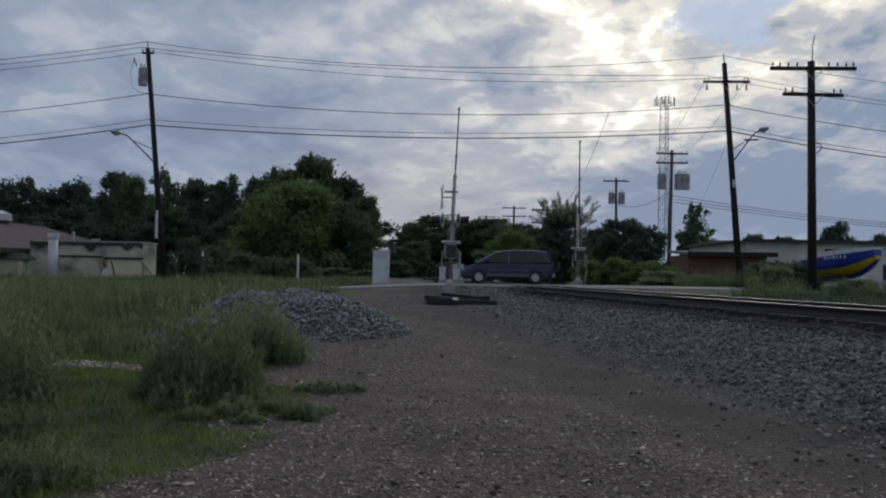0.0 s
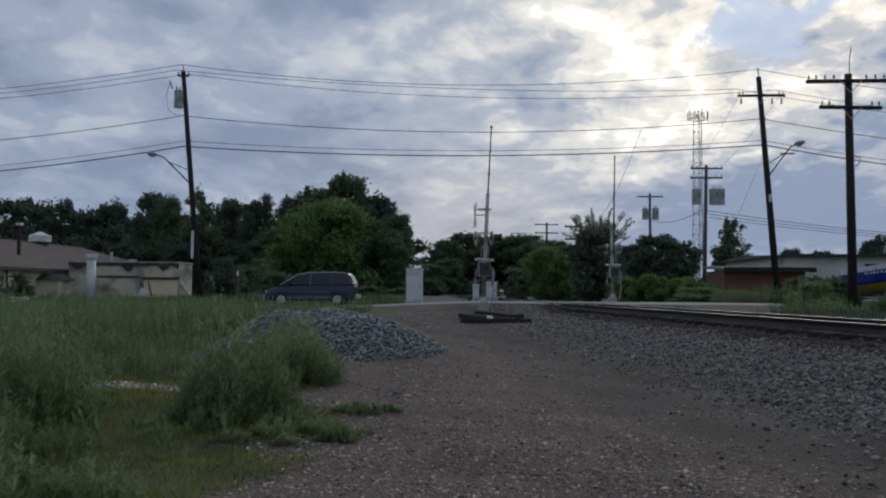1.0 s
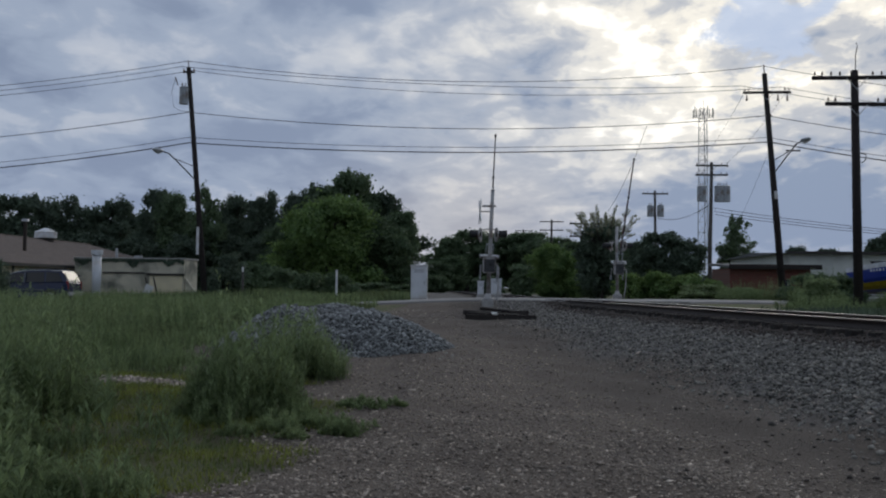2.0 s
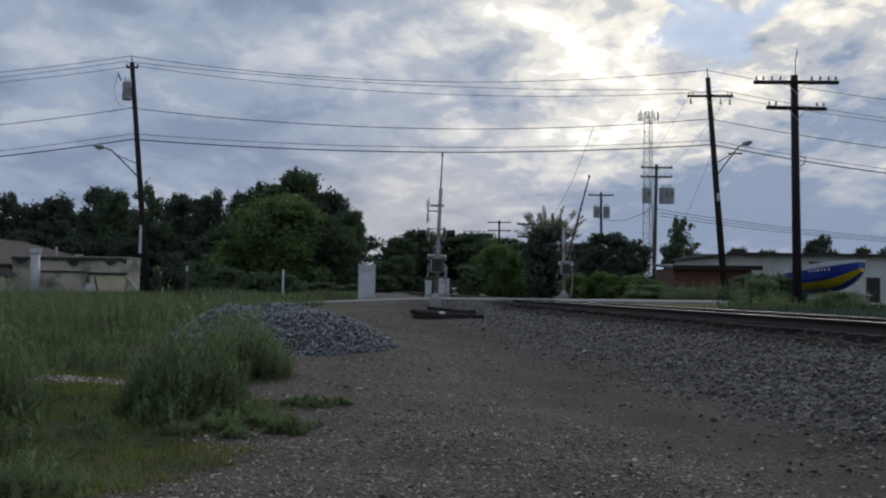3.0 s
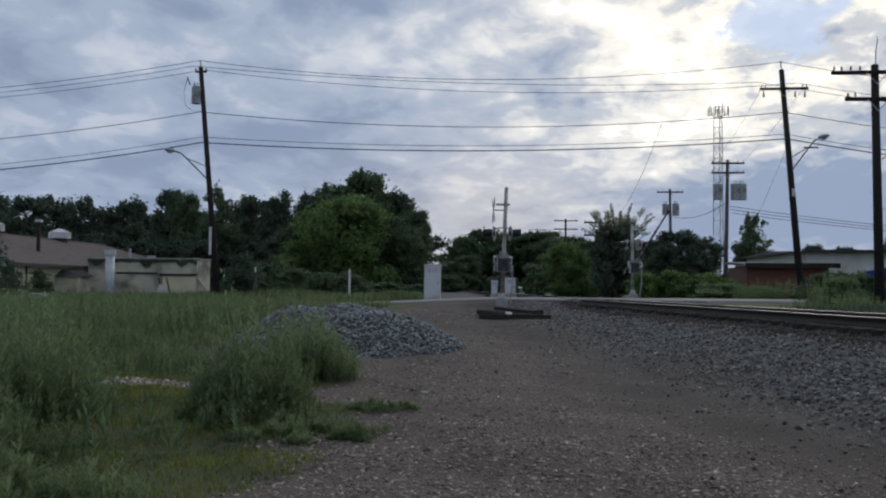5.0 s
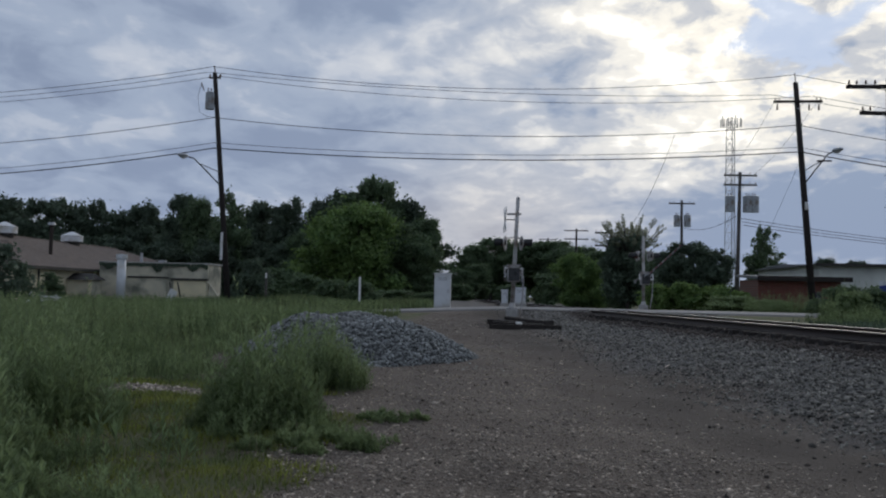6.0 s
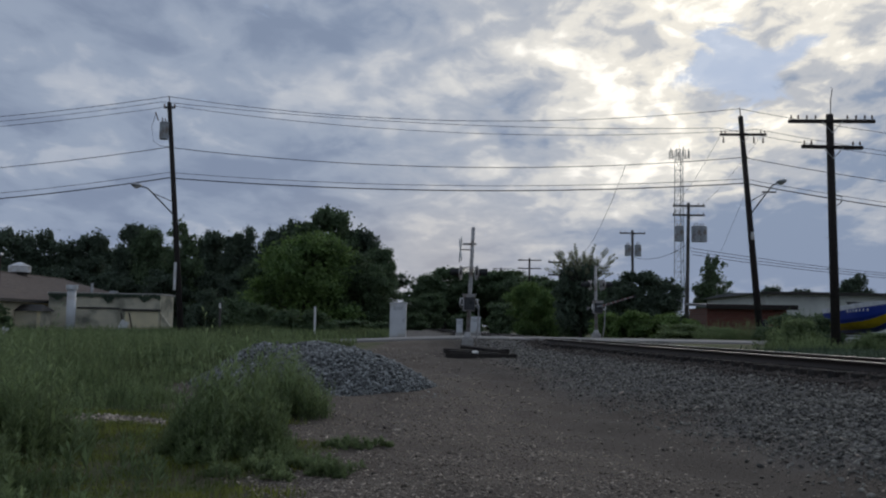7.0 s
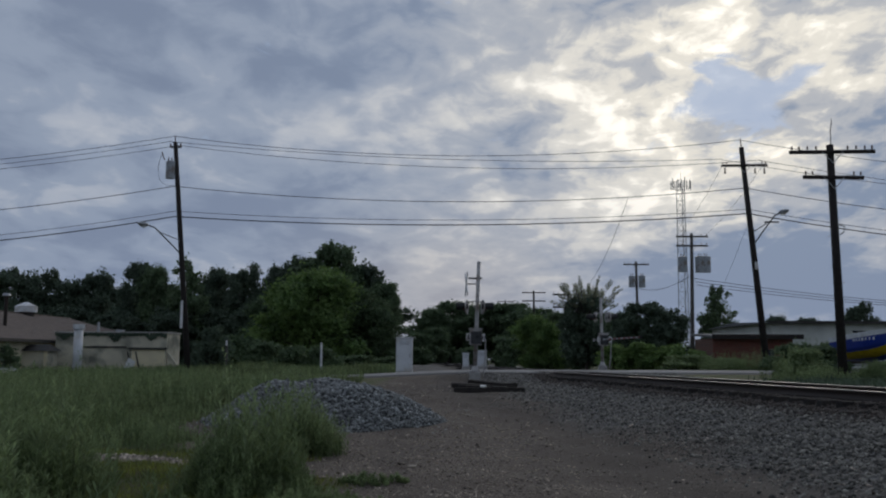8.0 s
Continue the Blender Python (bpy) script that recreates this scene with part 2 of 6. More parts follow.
M["grass"] = material("tall_grass_blades", (0.195, 0.252, 0.118), (0.115, 0.165, 0.072), 0.45, 0.75, c3=(0.105, 0.125, 0.055), scale3=0.55, island=0.4, translucent=0.5)
M["weed"] = material("weed_leaves", (0.27, 0.34, 0.165), (0.165, 0.225, 0.100), 0.8, 0.75, island=0.4, translucent=0.5)
M["moss"] = material("low_ground_cover", (0.24, 0.265, 0.055), (0.10, 0.135, 0.045), 1.6, 0.8, island=0.4, translucent=0.45)
M["dry"] = material("dry_stalks", (0.24, 0.19, 0.12), (0.16, 0.13, 0.08), 2, 0.9, island=0.3)


# ---- building helpers ----
def part(name, bm, mat, parent=None, label=""):
    """Links a bmesh as one mesh object, under a thing or a part."""
    me = bpy.data.meshes.new(name)
    bm.to_mesh(me)
    bm.free()
    me.materials.append(M[mat] if isinstance(mat, str) else mat)
    ob = new(name, me)
    ob.parent = parent
    if label:
        tagged(ob, label)
    return ob


def thing(name, m, label, category, group="", kind=""):
    ob = new(name)
    ob.empty_display_size = 0.2
    ob.matrix_basis = m
    return tagged(ob, label, category, group, kind)


def box(bm, c, s, m=None, bevel=0.0):
    r = bmesh.ops.create_cube(bm, size=1.0, matrix=Matrix.Translation(c) @ Matrix.Diagonal((*s, 1)))
    if bevel:
        edges = list({e for v in r["verts"] for e in v.link_edges})
        r2 = bmesh.ops.bevel(bm, geom=edges, offset=bevel, segments=2, affect="EDGES")
        verts = list({v for f in r2["faces"] for v in f.verts} | {v for v in r["verts"] if v.is_valid})
    else:
        verts = r["verts"]
    if m is not None:
        bmesh.ops.transform(bm, matrix=m, verts=verts)
    return bm


def rod(bm, a, b, r0, r1=None, seg=10):
    a, b = Vector(a), Vector(b)
    d = b - a
    q = d.to_track_quat("Z", "Y").to_matrix().to_4x4()
    bmesh.ops.create_cone(bm, cap_ends=True, segments=seg, radius1=r0, radius2=r0 if r1 is None else r1, depth=d.length,
                          matrix=Matrix.Translation((a + b) / 2) @ q)
    return bm


def tube(bm, pts, r, seg=6):
    """A bent tube through the points."""
    pts = [Vector(p) for p in pts]
    rings = []
    for i, p in enumerate(pts):
        d = (pts[min(i + 1, len(pts) - 1)] - pts[max(i - 1, 0)]).normalized()
        side = d.cross(Vector((0, 0, 1)))
        side = side.normalized() if side.length > 1e-3 else Vector((1, 0, 0))
        up = side.cross(d)
        rings.append([bm.verts.new(p + (side * math.cos(k / seg * 2 * math.pi) + up * math.sin(k / seg * 2 * math.pi)) * r) for k in range(seg)])
    for a, b in zip(rings, rings[1:]):
        for k in range(seg):
            bm.faces.new((a[k], a[(k + 1) % seg], b[(k + 1) % seg], b[k]))
    return bm


def smooth(ob):
    ob.data.shade_smooth()
    return ob


def B():
    return bmesh.new()


def mesh_from(name, v, f, mat, parent=None):
    me = bpy.data.meshes.new(name)
    v, f = np.asarray(v, dtype=np.float32), np.asarray(f, dtype=np.int32)
    k = f.shape[1]
    me.vertices.add(len(v))
    me.vertices.foreach_set("co", v.ravel())
    me.loops.add(f.size)
    me.loops.foreach_set("vertex_index", f.ravel())
    me.polygons.add(len(f))
    me.polygons.foreach_set("loop_start", np.arange(0, f.size, k, dtype=np.int32))
    me.polygons.foreach_set("loop_total", np.full(len(f), k, dtype=np.int32))
    me.update(calc_edges=True)
    me.validate()
    me.materials.append(M[mat] if isinstance(mat, str) else mat)
    ob = new(name, me)
    ob.parent = parent
    return ob


def sstep(a, b, x):
    t = np.clip((np.asarray(x, dtype=float) - a) / (b - a), 0, 1)
    return t * t * (3 - 2 * t)


rng = np.random.default_rng(7)

# ---- the lie of the land ----
RAIL_TOP = 1.0


def track_x(y):
    """Centre of the track; it bends gently beyond the crossing."""
    y = np.asarray(y, dtype=float)
    near = 7.65 - 0.134 * (y - 14)
    far = 7.65 - 0.134 * 30 - 0.134 * (y - 44) + 0.0345 * (np.clip(y, 44, 84) - 44) ** 2 / 40 + 0.069 * np.clip(y - 84, 0, None)
    return np.where(y < 44, near, far)


ROAD_Y, ROAD_HALF = 42.0, 4.1


def road_z(x):
    return 0.985 - 0.33 * (1 - sstep(-8.0, 1.5, x)) - 0.30 * (1 - sstep(-30, -8, x)) - 0.10 * sstep(12, 40, x)


def bumps(x, y):
    return 0.03 * np.sin(x * 1.3 + 0.7 * np.sin(y * 0.9)) * np.sin(y * 0.8 + 1.1) + 0.015 * np.sin(x * 3.1 + y * 2.3) + 0.012 * np.sin(x * 0.9 - y * 3.7)


def ground_z(x, y):
    x, y = np.asarray(x, dtype=float), np.asarray(y, dtype=float)
    z = 0.02 + 0.58 * sstep(17, 35, y) + bumps(x, y)
    z = z + 0.12 * sstep(-6, -14, x) * sstep(8, 20, y) + 0.25 * sstep(48, 80, y)
    z = z - 0.34 * sstep(-11, -20, x) * sstep(30, 42, y)
    right = sstep(0, 2.5, x - track_x(y))
    z = z * (1 - right) + (0.78 + 0.5 * bumps(x, y)) * right
    # the roadbed
    d = np.abs(y - ROAD_Y)
    w = 1 - sstep(ROAD_HALF + 0.1, ROAD_HALF + 3.0, d)
    z = z * (1 - w) + (road_z(x) - 0.06) * w
    # the ballast shoulder of the track
    e = np.abs(x - track_x(y))
    shoulder = 0.80 - 0.11 * sstep(1.0, 1.5, e) - np.clip(e - 1.7, 0, None) * 0.23 + bumps(x * 2, y * 2) * 0.6
    shoulder = np.where(d < ROAD_HALF + 0.3, -1, shoulder)
    return np.maximum(z, shoulder)


def is_ballast(x, y):
    """How much crushed stone covers the ground: 1 on the shoulder, fading into the dirt."""
    e = np.abs(track_x(y) - x)
    reach = 4.0 + 3.0 * sstep(45, 50, y) + 0.35 * np.sin(y * 0.7) + 0.2 * np.sin(y * 2.3 + x)
    return (1 - sstep(reach - 0.7, reach + 0.7, e)) * (np.abs(y - ROAD_Y) > ROAD_HALF + 0.2)


def veg_mask(x, y):
    """How grown-over the ground is: 0 bare, 1 green."""
    x, y = np.asarray(x, dtype=float), np.asarray(y, dtype=float)
    wob = 0.25 * np.sin(y * 1.9 + 0.6) + 0.15 * np.sin(y * 4.3)
    edge = -1.85 + wob
    edge = np.where(y > 10.8, edge - 1.0 * sstep(10.8, 12.0, y), edge)
    edge = np.where(y > 14.5, -4.7 + 0.4 * wob - 1.4 * sstep(15.3, 19, y) + 3.0 * sstep(23, 30, y), edge)
    m = sstep(0.4, -0.45, x - edge + 0.22 * np.sin(x * 5.3 + y * 3.1) * np.sin(y * 6.7))
    bare = np.exp(-(((x + 4.9) / 0.95) ** 2 + ((y - 13.1) / 0.55) ** 2) ** 2)
    m = m * (1 - bare)
    m = m * (1 - (1 - sstep(ROAD_HALF + 0.2, ROAD_HALF + 1.0, np.abs(y - ROAD_Y))))
    right = sstep(3.0, 4.2, x - track_x(y))
    far = sstep(47.0, 49.0, y) * sstep(3.0, 4.5, np.abs(x - track_x(y)))
    return np.clip(np.maximum(np.maximum(m, right * (np.abs(y - ROAD_Y) > ROAD_HALF + 0.6)), far), 0, 1)


def ground_material():
    m = bpy.data.materials.new("dirt_and_gravel")
    m.use_nodes = True
    nt = m.node_tree
    b = nt.nodes["Principled BSDF"]
    b.inputs["Roughness"].default_value = 0.95
    tcoord = nt.nodes.new("ShaderNodeTexCoord").outputs["Object"]

    def tex(scale, detail=5, kind="ShaderNodeTexNoise", sx=1.0, sy=1.0):
        mp = nt.nodes.new("ShaderNodeMapping")
        mp.inputs["Scale"].default_value = (sx, sy, 1)
        nt.links.new(tcoord, mp.inputs[0])
        n = nt.nodes.new(kind)
        n.inputs["Scale"].default_value = scale
        if kind == "ShaderNodeTexNoise":
            n.inputs["Detail"].default_value = detail
        nt.links.new(mp.outputs[0], n.inputs["Vector"])
        return n

    def rng_map(sock, lo, hi):
        n = nt.nodes.new("ShaderNodeMapRange")
        n.inputs[1].default_value, n.inputs[2].default_value = lo, hi
        nt.links.new(sock, n.inputs[0])
        return n.outputs[0]

    def mixed(fac, a, c):
        n = nt.nodes.new("ShaderNodeMix")
        n.data_type = "RGBA"
        nt.links.new(fac, n.inputs[0])
        for sock, v in ((n.inputs[6], a), (n.inputs[7], c)):
            if isinstance(v, tuple):
                sock.default_value = (*v, 1)
            else:
                nt.links.new(v, sock)
        return n.outputs[2]

    def attr(name):
        n = nt.nodes.new("ShaderNodeAttribute")
        n.attribute_name = name
        return n.outputs["Fac"]

    dirt = mixed(rng_map(tex(0.55, 4).outputs["Fac"], 0.38, 0.62), (0.086, 0.063, 0.047), (0.120, 0.092, 0.069))
    dirt = mixed(rng_map(tex(0.8, 4, sx=1.6, sy=0.25).outputs["Fac"], 0.52, 0.66), dirt, (0.062, 0.045, 0.035))
    grit = tex(55, kind="ShaderNodeTexVoronoi")
    dirt = mixed(rng_map(grit.outputs["Color"], 0.55, 0.95), dirt, (0.20, 0.17, 0.135))
    soil = mixed(rng_map(tex(1.5, 5).outputs["Fac"], 0.4, 0.6), (0.075, 0.095, 0.026), (0.105, 0.098, 0.045))
    rock = tex(17, kind="ShaderNodeTexVoronoi")
    ballast = mixed(rock.outputs["Color"], (0.065, 0.06, 0.055), (0.17, 0.16, 0.148))
    dirt = mixed(attr("worn"), dirt, (0.060, 0.047, 0.037))
    col = mixed(attr("green"), dirt, soil)
    col = mixed(attr("ballast"), col, ballast)
    col = mixed(attr("oil"), col, (0.045, 0.036, 0.030))
    nt.links.new(col, b.inputs["Base Color"])
    bump = nt.nodes.new("ShaderNodeBump")
    bump.inputs["Strength"].default_value, bump.inputs["Distance"].default_value = 1.0, 0.04
    nt.links.new(tex(30, 7).outputs["Fac"], bump.inputs["Height"])
    nt.links.new(bump.outputs[0], b.inputs["Normal"])
    return m


def make_ground():
    xs = np.concatenate([-np.geomspace(11, 1600, 46)[::-1], np.arange(-10.8, 12.1, 0.2), np.geomspace(12.4, 1600, 46)])
    ys = np.concatenate([-np.geomspace(3, 400, 24)[::-1], np.arange(-2.8, 50.1, 0.22), np.geomspace(50.5, 2600, 60)])
    X, Y = np.meshgrid(xs, ys)
    Z = ground_z(X, Y)
    v = np.stack([X.ravel(), Y.ravel(), Z.ravel()], 1)
    nx = len(xs)
    i = (np.arange(len(ys) - 1)[:, None] * nx + np.arange(nx - 1)[None]).ravel()
    f = np.stack([i, i + 1, i + 1 + nx, i + nx], 1)
    ob = mesh_from("ground", v, f, ground_material())
    for name, val in (("green", veg_mask(X, Y)), ("ballast", is_ballast(X, Y) * 1.0), ("worn", 0.95 * np.exp(-((track_x(Y) - X - 5.0 + 0.4 * np.sin(Y * 0.4)) / 1.05) ** 2)), ("oil", np.maximum((1 - sstep(1.5, 2.3, np.abs(X - track_x(Y)))) * (np.abs(Y - ROAD_Y) > ROAD_HALF), 0.7 * np.exp(-((X - 1.0) / 0.8) ** 2 - ((Y - 24.5) / 1.3) ** 2 + 0.4 * np.sin(X * 5) * np.sin(Y * 3))))):
        a = ob.data.attributes.new(name, "FLOAT", "POINT")
        a.data.foreach_set("value", val.ravel().astype(np.float32))
    smooth(ob)
    return tagged(ob, "bare brown dirt and fine gravel, green with weeds at its edge", "ground", kind="structure")


ground = make_ground()


def make_road():
    xs = np.arange(-90, 90.1, 0.75)
    prof = [(-ROAD_HALF - 0.02, -0.35), (-ROAD_HALF, -0.012), (-ROAD_HALF + 0.3, 0), (-2, 0.03), (0, 0.045), (2, 0.03), (ROAD_HALF - 0.3, 0), (ROAD_HALF, -0.012), (ROAD_HALF + 0.02, -0.35)]
    v = [(x, ROAD_Y + p + 0.06 * math.sin(x * 0.8 + p), float(road_z(x)) + q * (0.3 if q > 0 and 0 < x < 8 else 1)) for x in xs for p, q in prof]
    k = len(prof)
    f = [(a * k + j, (a + 1) * k + j, (a + 1) * k + j + 1, a * k + j + 1) for a in range(len(xs) - 1) for j in range(k - 1)]
    return tagged(mesh_from("road", v, f, "asphalt"), "pale worn asphalt road over the railway crossing", "road", kind="structure")


make_road()


# ---- the railway ----
def make_track():
    t = thing("railway_track", pose(0, 0, 0), "single railway track with rusty rails on dark timber ties", "railway track", kind="structure")
    ys = np.concatenate([np.arange(-14, 60, 1.0), np.arange(60, 330, 6.0)])
    web = [(-0.07, -0.17), (0.07, -0.17), (0.07, -0.155), (0.014, -0.135), (0.012, -0.05), (0.034, -0.04), (0.036, -0.008), (-0.036, -0.008), (-0.034, -0.04), (-0.012, -0.05), (-0.014, -0.135), (-0.07, -0.155)]
    head = [(-0.034, -0.0075), (0.034, -0.0075), (0.03, 0.0), (-0.03, 0.0)]
    for side in (-0.755, 0.755):
        rail = None
        for name, prof, mat in (("rail", web, "rail_steel"), ("rail_head", head, "rail_head")):
            v, f = [], []
            k = len(prof)
            for y in ys:
                cx = float(track_x(y)) + side
                v += [(cx + p, y, RAIL_TOP + q) for p, q in prof]
            for a in range(len(ys) - 1):
                f += [(a * k + j, a * k + (j + 1) % k, (a + 1) * k + (j + 1) % k, (a + 1) * k + j) for j in range(k)]
            ob = mesh_from(name, v, f, mat, rail or t)
            rail = rail or ob
    bm = B()
    box(bm, (0, 0, 0), (2.6, 0.22, 0.17), bevel=0.012)
    first = part("tie", bm, "tie", t)
    n = 0
    for y in np.concatenate([np.arange(-8, 37.2, 0.54), np.arange(46.9, 130, 0.54)]):
        j = random.uniform(-0.06, 0.06)
        m = pose(float(track_x(y)) + j, y, 0.745 + random.uniform(-0.008, 0.008), 0, 0, 7 + random.uniform(-1.2, 1.2))
        if n == 0:
            ob = first
        else:
            ob = first.copy()
            scene.collection.objects.link(ob)
        ob.matrix_basis = m
        n += 1
    for off in (-1.05, -0.42, 0.0, 0.42, 1.05):
        bm2 = B()
        box(bm2, (0, 0, 0), (0.38, 8.3, 0.1), bevel=0.01)
        p = part("crossing_plank", bm2, "tie", t)
        p.matrix_basis = pose(float(track_x(ROAD_Y)) + off, ROAD_Y, 0.945 + 0.0, 0, 0, 7.6)
    return t


make_track()

def ico():
    bm = B()
    bmesh.ops.create_icosphere(bm, subdivisions=1, radius=1.0)
    v = np.array([w.co[:] for w in bm.verts])
    f = np.array([[w.index for w in g.verts] for g in bm.faces])
    bm.free()
    return v, f


ICO_V, ICO_F = ico()
OCT_V = np.array([(1, 0, 0), (-1, 0, 0), (0, 1, 0), (0, -1, 0), (0, 0, 1), (0, 0, -1)], dtype=float)
OCT_F = np.array([(0, 2, 4), (2, 1, 4), (1, 3, 4), (3, 0, 4), (2, 0, 5), (1, 2, 5), (3, 1, 5), (0, 3, 5)])


def stones(name, P, size, mat, base=(ICO_V, ICO_F), flat=0.75):
    """Many angular stones at the points P (n, 3) in one mesh."""
    bv, bf = base
    n = len(P)
    v = np.repeat(bv[None], n, 0) * (1 + rng.uniform(-0.42, 0.42, (n, len(bv), 1)))
    v = v * (rng.uniform(0.55, 1.45, (n, 1, 3)))
    a, c = rng.uniform(0, 6.283, n), rng.uniform(-0.6, 0.6, n)
    ca, sa, cc, sc = np.cos(a)[:, None], np.sin(a)[:, None], np.cos(c)[:, None], np.sin(c)[:, None]
    x, y, z = v[..., 0], v[..., 1], v[..., 2] * flat
    y, z = y * cc - z * sc, y * sc + z * cc
    x, y = x * ca - y * sa, x * sa + y * ca
    v = np.stack([x, y, z], -1) * np.asarray(size).reshape(-1, 1, 1) + P[:, None]
    f = (bf[None] + (np.arange(n) * len(bv))[:, None, None]).reshape(-1, 3)
    return mesh_from(name, v.reshape(-1, 3), f, mat)


def scatter_ballast():
    n = 400000
    y = 5 + 33 * rng.uniform(0, 1, n) ** 1.5
    back = rng.uniform(0, 1, n) < 0.12
    y = np.where(back, rng.uniform(-10, 5, n), y)
    e = rng.uniform(-4.2, 5.3, n)
    x = track_x(y) - e
    inside = rng.uniform(0, 1, n) < np.where(e < 3.4, 1.0, np.clip((5.3 - e) / 1.9, 0, 1) ** 2)
    inside &= rng.uniform(0, 1, n) < np.clip(14.0 / np.clip(y, 5, None), 0.25, 1)
    x, y = x[inside][:105000], y[inside][:105000]
    z = ground_z(x, y)
    s = (0.010 + 0.023 * rng.uniform(0, 1, len(x)) ** 2) * (0.85 + np.clip(y, 0, None) / 50)
    oily = np.abs(track_x(y) - x) + rng.uniform(-0.25, 0.25, len(x)) < 1.95
    P = np.stack([x, y, z + s * 0.25], 1)
    tagged(stones("ballast", P[oily], s[oily], "stone_dark", (OCT_V, OCT_F)), "dark oily ballast stones between and beside the rails", "ballast", kind="stuff")
    near_by, beyond = ~oily & (y < 13), ~oily & (y >= 13)
    tagged(stones("ballast", P[beyond], s[beyond], "stone", (OCT_V, OCT_F)), "grey crushed-stone ballast along the track, farther off", "ballast", kind="stuff")
    ob = stones("ballast", P[near_by], s[near_by], "stone")
    tagged(ob, "grey crushed-stone ballast heaped along the railway track", "ballast", kind="stuff")


def scatter_pebbles():
    n = 150000
    y = 3.2 + 30 * rng.uniform(0, 1, n) ** 2.0
    x = rng.uniform(-0.45, 0.55, n) * y * 1.1
    back = rng.uniform(0, 1, n) < 0.3
    y = np.where(back, rng.uniform(-8, 9, n), y)
    x = np.where(back, rng.uniform(-3.5, 6, n), x)
    band = np.exp(-((track_x(y) - x - 5.0 + 0.4 * np.sin(y * 0.4)) / 1.1) ** 2)
    ok = (veg_mask(x, y) < 0.4) & (track_x(y) - x > 3.5) & (rng.uniform(0, 1, n) > 0.85 * band) & (rng.uniform(0, 1, n) < np.clip(9.0 / np.clip(y, 2, None), 0.3, 1))
    x, y = x[ok][:52000], y[ok][:52000]
    s = rng.uniform(0.006, 0.016, len(x)) * (0.8 + np.clip(y, 0, None) / 18) * np.where(rng.uniform(0, 1, len(x)) < 0.03, 1.9, 1)
    ob = stones("gravel", np.stack([x, y, ground_z(x, y) + s * 0.2], 1), s, "pebble", (OCT_V, OCT_F), 0.32)
    tagged(ob, "loose pale pebbles scattered over the brown dirt", "gravel", kind="stuff")


def scatter_strays():
    n = 6000
    y = 4 + 26 * rng.uniform(0, 1, n) ** 1.7
    x = rng.uniform(-0.1, 0.6, n) * y
    e = track_x(y) - x
    ok = (e > 3.2) & (x > -1.2) & (rng.uniform(0, 1, n) < np.clip(1.25 - (e - 3.2) / 5.5, 0.12, 1) * 0.6)
    x, y = x[ok][:170], y[ok][:170]
    s = rng.uniform(0.010, 0.026, len(x))
    tagged(stones("stray_stones", np.stack([x, y, ground_z(x, y) + s * 0.3], 1), s, "stone_dark"), "dark stray stones strewn over the dirt", "stones", kind="stuff")


PILE = (-3.5, 20.6)


def pile_z(x, y):
    u, w = (x - PILE[0]), (y - PILE[1])
    r = np.sqrt((u / np.where(u > 0, 3.35, 2.5)) ** 2 + (w / 2.35) ** 2)
    slope = np.clip((1 - r) / 0.62, 0, None)
    ridge = 0.98 * (slope - np.log1p(np.exp((slope - 0.92) * 9)) / 9) + 0.02 * slope - 0.12 * np.clip(u / 3.35, 0, 1) * (slope > 0)
    ridge = np.clip(ridge, 0, None)
    return ridge * (1 + 0.06 * np.sin(3.1 * u + 1) * np.sin(2.7 * w))


def make_pile():
    xs, ys = np.arange(-3.0, 3.7, 0.12), np.arange(-2.7, 2.71, 0.12)
    X, Y = np.meshgrid(xs + PILE[0], ys + PILE[1])
    h = pile_z(X, Y)
    v = np.stack([X.ravel(), Y.ravel(), (ground_z(X, Y) + h - 0.05).ravel()], 1)
    nx = len(xs)
    i = (np.arange(len(ys) - 1)[:, None] * nx + np.arange(nx - 1)[None]).ravel()
    t = thing("gravel_pile", pose(0, 0, 0), "low heap of blue-grey crushed stone on the dirt", "gravel pile")
    smooth(mesh_from("core", v, np.stack([i, i + 1, i + 1 + nx, i + nx], 1), "pile", t))
    n = 42000
    x, y = rng.uniform(-3.0, 3.8, n) + PILE[0], rng.uniform(-2.7, 2.7, n) + PILE[1]
    h = pile_z(x, y)
    ok = (h > 0.02) | (rng.uniform(0, 1, n) < 0.05)
    x, y, h = x[ok][:19000], y[ok][:19000], h[ok][:19000]
    s = rng.uniform(0.014, 0.036, len(x))
    ob = stones("crushed_stone", np.stack([x, y, ground_z(x, y) + h - 0.03 + s * 0.3], 1), s, "pile")
    ob.parent = t
    tagged(ob, kind="stuff")
    x, y = rng.uniform(-2.4, 3.0, 900) + PILE[0], rng.uniform(-2.2, 0.2, 900) + PILE[1]
    h = pile_z(x, y)
    x, y, h = x[h > 0.05][:300], y[h > 0.05][:300], h[h > 0.05][:300]
    s = rng.uniform(0.03, 0.05, len(x))
    single_stones("stone", np.stack([x, y, ground_z(x, y) + h - 0.02 + s * 0.5], 1), s, M["pile_single"], t)


